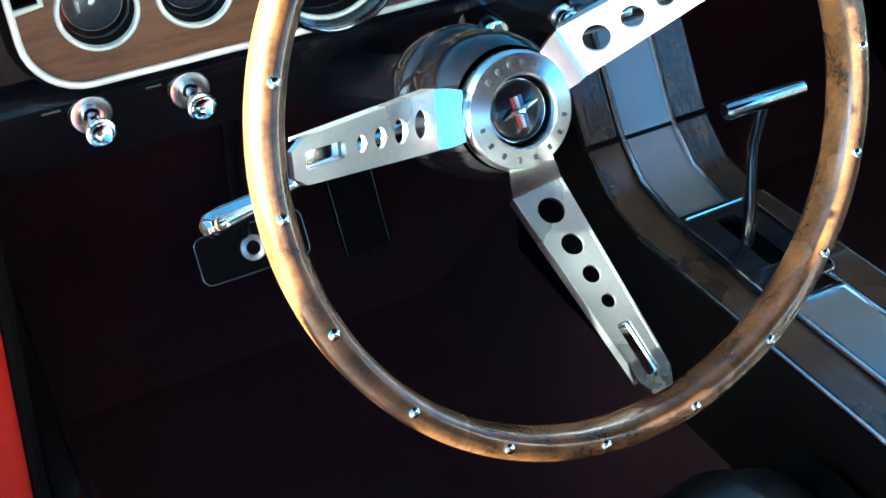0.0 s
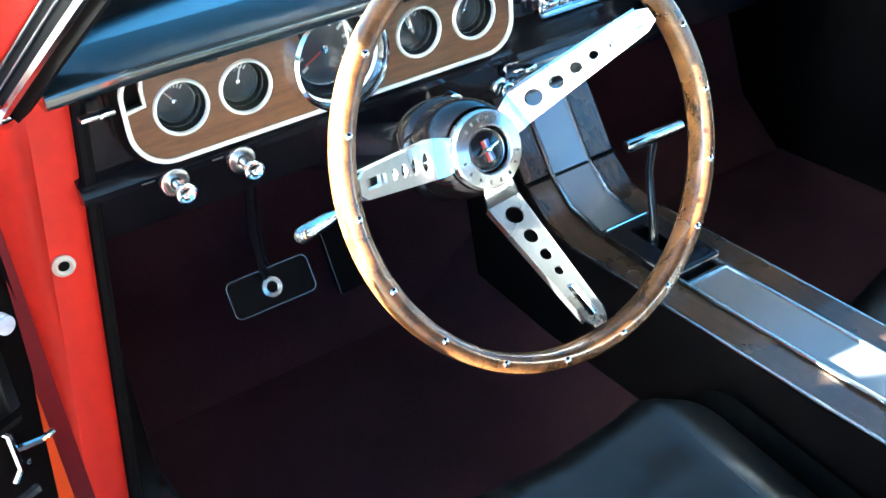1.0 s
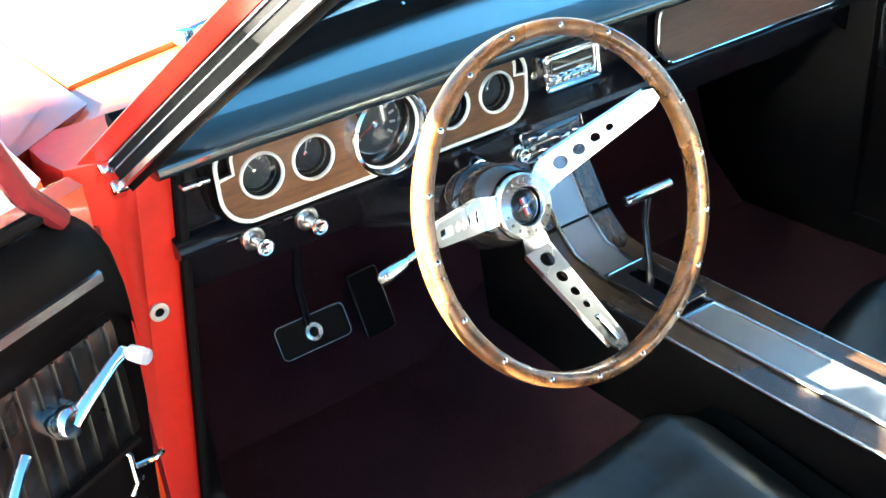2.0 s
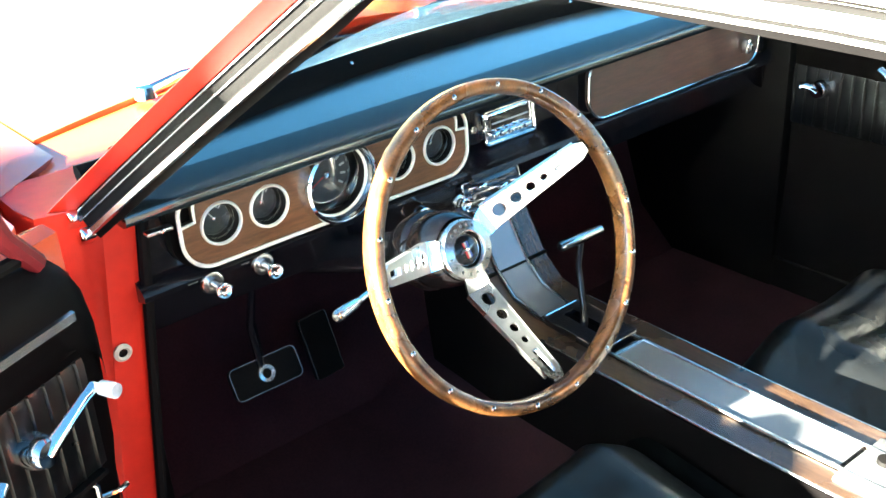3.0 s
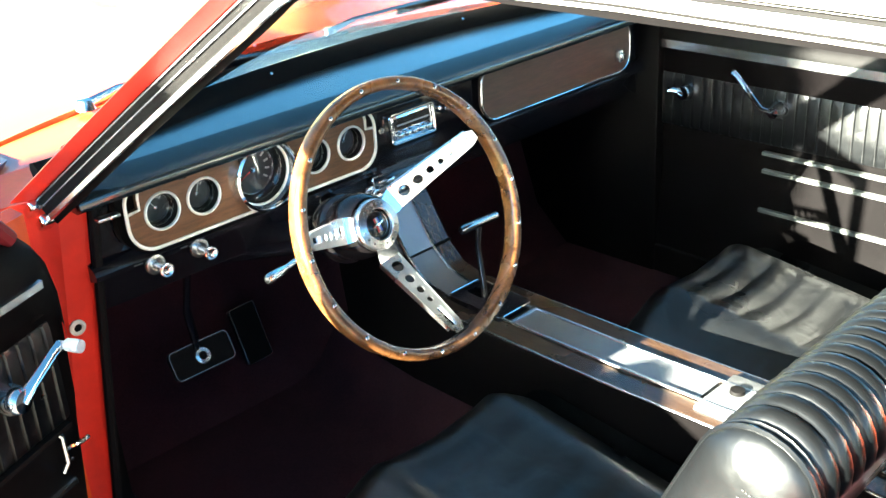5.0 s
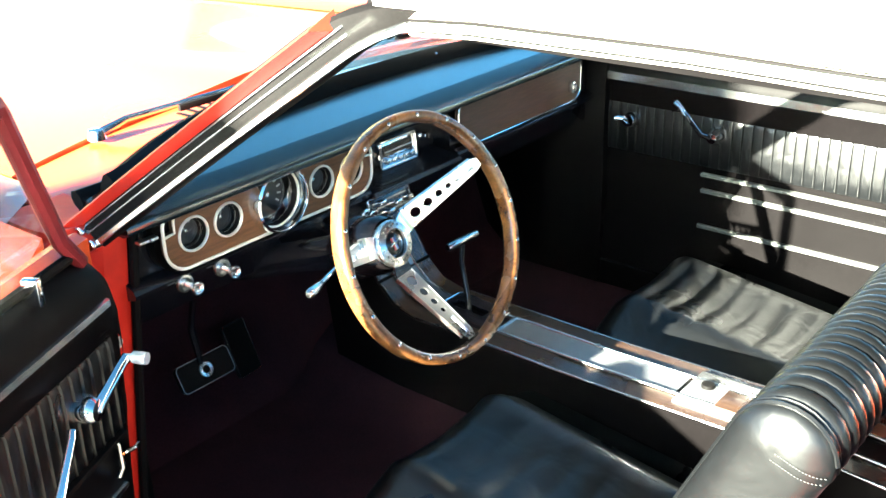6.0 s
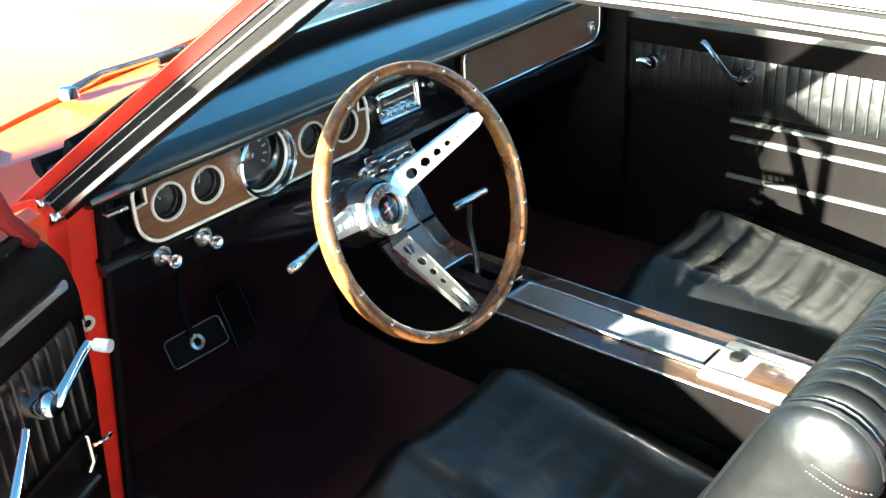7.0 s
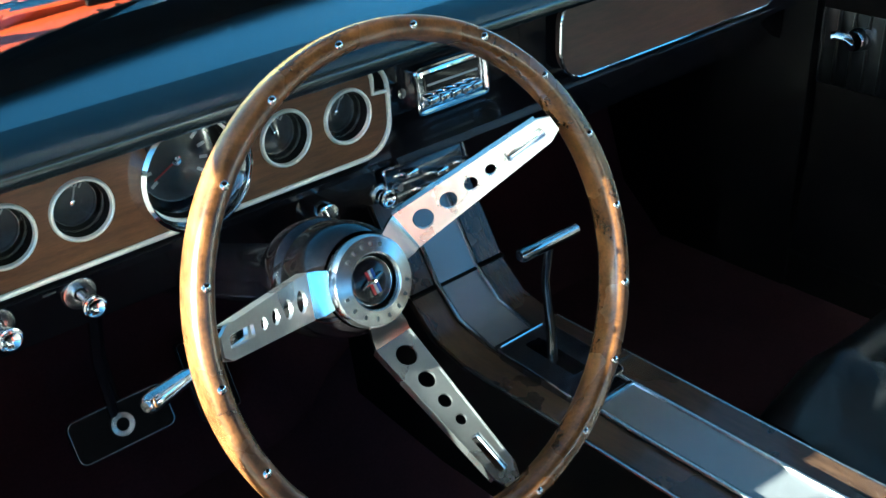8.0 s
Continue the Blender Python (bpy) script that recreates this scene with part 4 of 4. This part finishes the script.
# ---- seats ----
def seat(cx, name, label, pleat):
    s = thing(name, (cx, -0.40, 0.36), label, "car seat", "front bucket seats")
    hw = 0.245
    shift = math.copysign(0.006, cx)
    loops = []
    ys = spaced(-0.036, -0.60, 74)
    for i, y in enumerate(ys):
        k = (y + 0.045) / -0.555
        front = min(1.0, (-0.036 - y) / 0.075)
        round_f = math.sqrt(max(0.0, 1 - (1 - front) ** 2))
        top = 0.455 + 0.110 * round_f - 0.080 * k
        loop = []
        for j in range(72):
            a = 2 * math.pi * j / 72
            c, sn = math.cos(a), math.sin(a)
            ex = math.copysign(abs(c) ** 0.38, c)
            ez = math.copysign(abs(sn) ** 0.42, sn)
            x = ex * (0.235 - 0.02 * (1 - round_f)) + shift
            z = (0.42 + top) / 2 + ez * (top - 0.42) / 2
            if ez > 0.5:
                across = abs(x - shift) + 0.010
                z += 0.016 * math.exp(-((across - 0.125) / 0.032) ** 2) * round_f
                z -= 0.050 * (max(0.0, across - 0.125) / 0.11) ** 2 * round_f
                if across < 0.115:
                    z += (pleat * abs(math.sin(math.pi * y / 0.058)) ** 0.6 - 0.007) * round_f * min(1.0, (0.115 - across) / 0.02)
            loop.append((cx + x, y, z))
        loops.append(loop)
    part("cushion", loft(loops), VINYL_SEAT, s, "black vinyl cushion with cross pleats", 50)
    for sg in (-1, 1):
        pts = []
        for y in spaced(-0.070, -0.58, 20):
            k = (y + 0.045) / -0.555
            pts.append((cx + shift + sg * 0.119, y, 0.576 - 0.080 * k + (0.0 if y < -0.11 else -0.02)))
        part("piping", tube(pts, 0.0035, 6), VINYL_SEAT, s)
    # backrest: a leaning slab with a rolled top and upright pleats
    base, up = Vector((-0.470, 0.50)), Vector((-0.42, 0.9075)).normalized()
    thick = Vector((-up.y, up.x))
    H, T = 0.480, 0.110
    prof = []
    for i in range(15):
        h = H * i / 14
        bulge = 0.018 * math.sin(math.pi * min(1, h / 0.30)) if h < 0.30 else 0.0
        prof.append((h, -bulge * 0.6, 1.0))
    for i in range(1, 12):
        a = math.pi * i / 12
        prof.append((H + math.sin(a) * T * 0.5, T * 0.5 - math.cos(a) * T * 0.5, 1.0))
    for i in range(8):
        prof.append((H - H * i / 7, T, 0.0))
    loops = []
    n = 320
    for i in range(n + 1):
        u = -1 + 2 * i / n
        x = u * hw
        end = min(1.0, (1 - abs(u)) / 0.12)
        e = math.sqrt(max(0.0, 1 - (1 - end) ** 2))
        pl = 0.0
        if abs(x) < 0.212:
            pl = 0.0062 * abs(math.sin(math.pi * x / 0.0205)) ** 0.4 - 0.0035
        bol = 0.004 * math.exp(-((abs(x) - 0.226) / 0.012) ** 2)
        loop = []
        for h, t, fr in prof:
            mid = T * 0.5
            tt = mid + (t - mid) * (0.35 + 0.65 * e)
            hh = h * (0.955 + 0.045 * e) - (0.008 * (x / hw) ** 2 + 0.022 * (x / hw) ** 6) * (h / H)
            if fr:
                n_h, n_t = (0.0, -1.0) if h <= H and t < mid else ((h - H) / (T * 0.5), (t - mid) / (T * 0.5))
                q = (pl + bol) * min(1.0, h / 0.05)
                hh, tt = hh + n_h * q, tt + n_t * q
            p = base + up * hh + thick * tt
            loop.append((cx + x, p.x, p.y))
        loops.append(loop)
    back = part("backrest", loft(loops), VINYL_SEAT, s, "black vinyl backrest with upright pleats", 60)
    for i in (int(n * 0.055), n - int(n * 0.055)):
        part("welt", tube(loops[i][3:25], 0.0034, 6), VINYL_SEAT, back)
    for sg in (-1, 1):
        hinge = base + thick * 0.05
        part("hinge_cover", box(min(cx + sg * 0.247, cx + sg * 0.259), max(cx + sg * 0.247, cx + sg * 0.259), hinge.x - 0.05, hinge.x + 0.03, 0.44, 0.56, 0.005), CHROME, s, "bright seat hinge cover")
    # double row of stitches along the outer bolster
    stitch = finish(box(-0.0010, 0.0010, -0.0004, 0.0004, -0.0004, 0.0004, 0, 1), "stitch", THREAD)
    for row in (0.0, 0.010):
        for i in range(16):
            k = i / 15
            t = 0.052 + 0.052 * k
            need = min(0.999, max(0.0, (abs(t / T * 2 - 1) - 0.35) / 0.65))
            u = 1 - 0.12 * (1 - math.sqrt(1 - need * need))
            p = base + up * (0.464 + 0.005 * k + row) + thick * t
            piece("stitch", stitch, Matrix.Translation((cx - hw * u - 0.0008, p.x, p.y)) @ pose(0, 0, 0, math.degrees(math.atan2(thick.y, thick.x)), 0, 90), back)
    part("seat_base", box(cx - 0.21, cx + 0.21, -0.56, -0.12, 0.34, 0.43, 0.01), RUBBER, s)
    return s


seat(-0.348, "driver_seat", "black pleated vinyl driver's bucket seat", 0.0035)
seat(0.348, "passenger_seat", "black pleated vinyl passenger's bucket seat, partly sunlit", 0.011)


# ---- doors ----
def door(m, name, label, open_door):
    """Door in its own frame: x along the door from its front edge, y outwards (away from the cabin), z up from the ground."""
    oy = 0.03 if open_door else 0.0
    w0 = lambda x, y, z: m @ Vector((x, y, z))

    def dip(x, z):
        """Hollows the open door's waist behind the vent window so sun reaches the console."""
        if not open_door or z < 0.87:
            return z
        k = min(1.0, max(0.0, (x - 0.36) / 0.07)) * min(1.0, max(0.0, (0.70 - x) / 0.10))
        return 0.87 + (z - 0.87) * (1 - 0.55 * k * k * (3 - 2 * k))

    w = lambda x, y, z: m @ Vector((x, y + (oy if y < 0.034 else 0.0), dip(x, z)))
    d = thing(name, m @ Vector((0, 0.05, 0.42)), label, "car door", "car doors")
    L = 1.22
    # inner panel with a rolled upper edge
    low = 0.44 if open_door else 0.345
    up = 0.030 if open_door else 0.0
    prof = [(0.0 if open_door else -0.03, low), (0.0, 0.70), (-0.010, 0.735), (-0.012, 0.87), (-0.020, 0.885), (-0.022, 0.915 + up * 0.7), (-0.006, 0.945 + up), (0.02, 0.962 + up), (0.05, 0.962 + up), (0.05, low)]
    loops = []
    for x in [-0.012, -0.006, 0.0, 0.01, 0.02, 0.035, 0.055, 0.08] + spaced(0.12, L, 36):
        e = min(1.0, (x + 0.012) / 0.085)
        e = math.sqrt(max(0.0, 1 - (1 - e) ** 2))
        loops.append([w(x + max(0.0, 0.80 - z) * 0.12, y * (0.25 + 0.75 * e) if y < 0.03 else y, z - (0.075 * (1 - e) if z > 0.88 else 0)) for y, z in prof])
    part("inner_panel", loft(loops), VINYL, d, "black vinyl door panel")
    outer = [(0.052, 0.40), (0.052, 0.965 + up * 0.8), (0.07, 0.972 + up * 0.8), (0.10, 0.965 + up * 0.6), (0.125, 0.90), (0.135, 0.70), (0.125, 0.45), (0.09, 0.36)]
    part("outer_skin", loft([[w(x, y, z - (0.03 if x < -0.02 and z > 0.9 else 0)) for y, z in outer] for x in spaced(-0.015 if open_door else -0.108, L + 0.02, 36)]), RED, d, "red door skin")
    if open_door:
        # plate added ahead of the door's edge to keep sun out of the hinge gap
        part("hinge_shield", box(-0.078, -0.010, 0.116, 0.130, 0.40, 0.90, 0.004, 2, None, m), SHADED_RED, d, "plate added to block sun in the hinge gap, in shaded red")
    # pleats
    loops = []
    p0, p1 = (0.715, 0.862) if open_door else (0.714, 0.836)
    pitch = 0.0233 if open_door else 0.0245
    for i in range(40):
        for o, r in ((-0.5, 0.0008), (-0.3, 0.0006), (-0.10, 0.0), (-0.07, 0.0022), (-0.03, 0.0036), (0.03, 0.0036), (0.07, 0.0022), (0.10, 0.0), (0.3, 0.0006)):
            x = 0.036 + pitch * (i + o)
            loops.append([w(x, y, z) for y, z in ((-0.008, p0), (-0.0130 - r, p0 + 0.006), (-0.0140 - r, (p0 + p1) / 2), (-0.0140 - r, p1 - 0.010), (-0.012 - r, p1 - 0.002), (-0.006, p1))])
    part("pleated_panel", loft(loops), VINYL_SEAT, d, "black pleated vinyl insert", 50)
    part("upper_strip", loft([[w(x, y, z) for y, z in ((-0.021, 0.912 if open_door else 0.890), (-0.0265, 0.913 if open_door else 0.892), (-0.0265, 0.923 if open_door else 0.910), (-0.021, 0.924 if open_door else 0.911))] for x in spaced(0.03 if open_door else 0.05, 0.98, 24)]), BRUSHED, d, "bright trim strip")
    sx = 0.03 if open_door else 0.36
    tz = 0.706 if open_door else 0.690
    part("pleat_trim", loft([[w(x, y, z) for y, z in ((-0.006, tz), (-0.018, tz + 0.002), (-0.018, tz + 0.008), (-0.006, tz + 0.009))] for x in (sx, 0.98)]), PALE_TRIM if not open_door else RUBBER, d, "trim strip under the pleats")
    lz = 0.611 if open_door else 0.648
    ly = 0.0 if open_door else -0.008
    ky = 0.0 if open_door else -0.0135
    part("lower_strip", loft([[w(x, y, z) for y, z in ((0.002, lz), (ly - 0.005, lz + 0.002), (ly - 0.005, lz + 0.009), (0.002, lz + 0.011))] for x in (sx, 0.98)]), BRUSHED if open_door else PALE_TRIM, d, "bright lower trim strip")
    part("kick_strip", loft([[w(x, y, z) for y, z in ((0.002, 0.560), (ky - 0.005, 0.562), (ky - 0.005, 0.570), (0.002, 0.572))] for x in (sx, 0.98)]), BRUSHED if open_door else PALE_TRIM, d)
    # window crank
    cb = w(0.120, -0.014, 0.805) if open_door else w(0.172, -0.012, 0.800)
    face_m = Matrix.Translation(cb) @ (m.to_3x3() @ Matrix(((1, 0, 0), (0, 0, -1), (0, 1, 0)))).to_4x4()
    crank = part("window_crank", lathe([(0.020, 0.0), (0.020, 0.014), (0.017, 0.024), (0.0145, 0.028), (0, 0.029)], face_m, 24), CHROME, d, "chrome window crank")
    e = Vector((-0.072, 0.042, 0)) if open_door else Vector((-0.030, 0.006, 0))
    arm = [face_m @ Vector(p) for p in ((0.0, 0.0, 0.024), (e.x * 0.3, e.y * 0.3 + 0.004, 0.030), (e.x * 0.8, e.y * 0.8 + 0.003, 0.034), (e.x, e.y, 0.036))]
    part("crank_arm", tube(arm, [0.010, 0.0075, 0.0065, 0.0075], 10, flat=0.6), CHROME, crank)
    if open_door:
        part("crank_knob", lathe([(0.004, 0.032), (0.0042, 0.042), (0.0082, 0.045), (0.0090, 0.058), (0.0084, 0.066), (0, 0.068)], face_m @ Matrix.Translation((e.x, e.y, 0)), 18), GREY_CRANK, crank, "grey knob")
    # door release
    rb = Matrix.Translation(w(*((0.048, -0.002, 0.678) if open_door else (0.07, -0.012, 0.822)))) @ (m.to_3x3() @ Matrix(((1, 0, 0), (0, 0, -1), (0, 1, 0)))).to_4x4()
    rel = part("door_catch", tube([rb @ Vector(p) for p in ((0.004, 0.033, 0.004), (-0.004, 0.02, 0.008), (-0.004, -0.02, 0.008), (0.004, -0.033, 0.004))], 0.004, 8), CHROME, d, "small chrome door catch")
    for dy in (0.024, -0.024):
        part("catch_screw", lathe([(0.0, 0.006), (0.003, 0.005), (0.0036, 0.0)], rb @ Matrix.Translation((-0.016, dy, 0.0)), 10), CHROME, rel)
    part("catch_bar", tube([rb @ Vector(p) for p in ((-0.004, 0, 0.006), (-0.03, -0.004, 0.014), (-0.045, -0.006, 0.012))], 0.0035, 8), CHROME, rel)
    # second crank, for the main window
    hx, hz, ex, ez = (0.270, 0.735, 0.184, 0.816) if open_door else (0.392, 0.797, 0.298, 0.868)
    hb = [w(*p) for p in ((hx, -0.04, hz), (hx + (ex - hx) * 0.25, -0.05, hz + (ez - hz) * 0.1), (hx + (ex - hx) * 0.85, -0.05, hz + (ez - hz) * 0.92), (ex, -0.045, ez))]
    pull = part("regulator_crank", tube(hb, [0.008, 0.007, 0.006, 0.007], 10, flat=0.6), CHROME, d, "chrome window regulator crank")
    hub_m = Matrix.Translation(w(hx, -0.012, hz)) @ (m.to_3x3() @ Matrix(((1, 0, 0), (0, 0, -1), (0, 1, 0)))).to_4x4()
    part("crank_base", lathe([(0.022, 0.0), (0.022, 0.008), (0.015, 0.02), (0.012, 0.034), (0, 0.036)], hub_m, 24), CHROME, pull)
    if open_door:
        part("armrest", loft([[w(x, y, z) for y, z in ((0.0, 0.685), (-0.02 * k, 0.690), (-0.04 * k, 0.686), (-0.045 * k, 0.676), (-0.035 * k, 0.662), (0.0, 0.650))] for x, k in ((0.30, 0.5), (0.33, 0.9), (0.40, 1.0), (0.66, 1.0), (0.72, 0.8), (0.75, 0.4))]), VINYL, d, "black armrest")
    # quarter vent: chrome and red frame with its pane
    fr = [w0(*p) for p in ((0.036, 0.035, 0.978), (0.070, 0.035, 1.022), (0.138, 0.035, 1.212), (0.147, 0.035, 1.222), (0.172, 0.035, 1.224), (0.30, 0.035, 1.224), (0.445, 0.035, 1.222), (0.466, 0.035, 1.216))]
    # the frame's dark red holds the shade of its cabin side
    vent = part("vent_frame", tube(fr, [0.0125, 0.0125, 0.014, 0.018, 0.022, 0.023, 0.023, 0.020], 10), SHADED_RED, d, "red and chrome vent window frame")
    part("vent_bar", loft([[w0(x + a, 0.035 + b, z) for a, b in ((-0.018, -0.006), (0.018, -0.006), (0.018, 0.006), (-0.018, 0.006))] for x, z in ((0.482, 0.90), (0.474, 1.228))]), CHROME, vent, "chrome division bar")
    part("vent_seal", tube([w0(0.06, 0.035, 0.993 if open_door else 0.972), w0(0.26, 0.035, 0.996 if open_door else 0.975), w0(0.37, 0.035, 0.990 if open_door else 0.970), w0(0.45, 0.035, 0.930 if open_door else 0.968)], 0.008, 8), RUBBER, vent)
    pane = plate([(0.04, 0.972), (0.37, 0.972), (0.460, 0.925), (0.455, 1.220), (0.175, 1.224), (0.148, 1.215), (0.074, 1.022)], [], 0.003, m @ pose(0, 0.035, 0, 90, 0, 0))
    p = part("vent_pane", pane, GLASS, vent, "clear vent pane")
    p.visible_shadow = False
    part("vent_latch", box(-0.006, 0.006, -0.02, 0.004, -0.018, 0.018, 0.003, 2, None, Matrix.Translation(w0(0.16, 0.028, 0.995)) @ m.to_3x3().to_4x4()), CHROME, vent, "chrome vent latch")
    return d


# driver's door, open about 65 degrees: x along (-0.906, -0.423), y outwards to the front
UL, NL = Vector((-0.906, -0.423, 0)), Vector((-0.423, 0.906, 0))
LEFT = Matrix(((UL.x, NL.x, 0, -0.774), (UL.y, NL.y, 0, 0.139), (0, 0, 1, 0), (0, 0, 0, 1)))
door(LEFT, "driver_door", "open red car door with black pleated panel and chrome cranks", True)
RIGHT = Matrix(((0, 1, 0, 0.705), (-1, 0, 0, 0.345), (0, 0, 1, -0.015), (0, 0, 0, 1)))
door(RIGHT, "passenger_door", "closed red car door with black pleated panel in shade and sun", False)
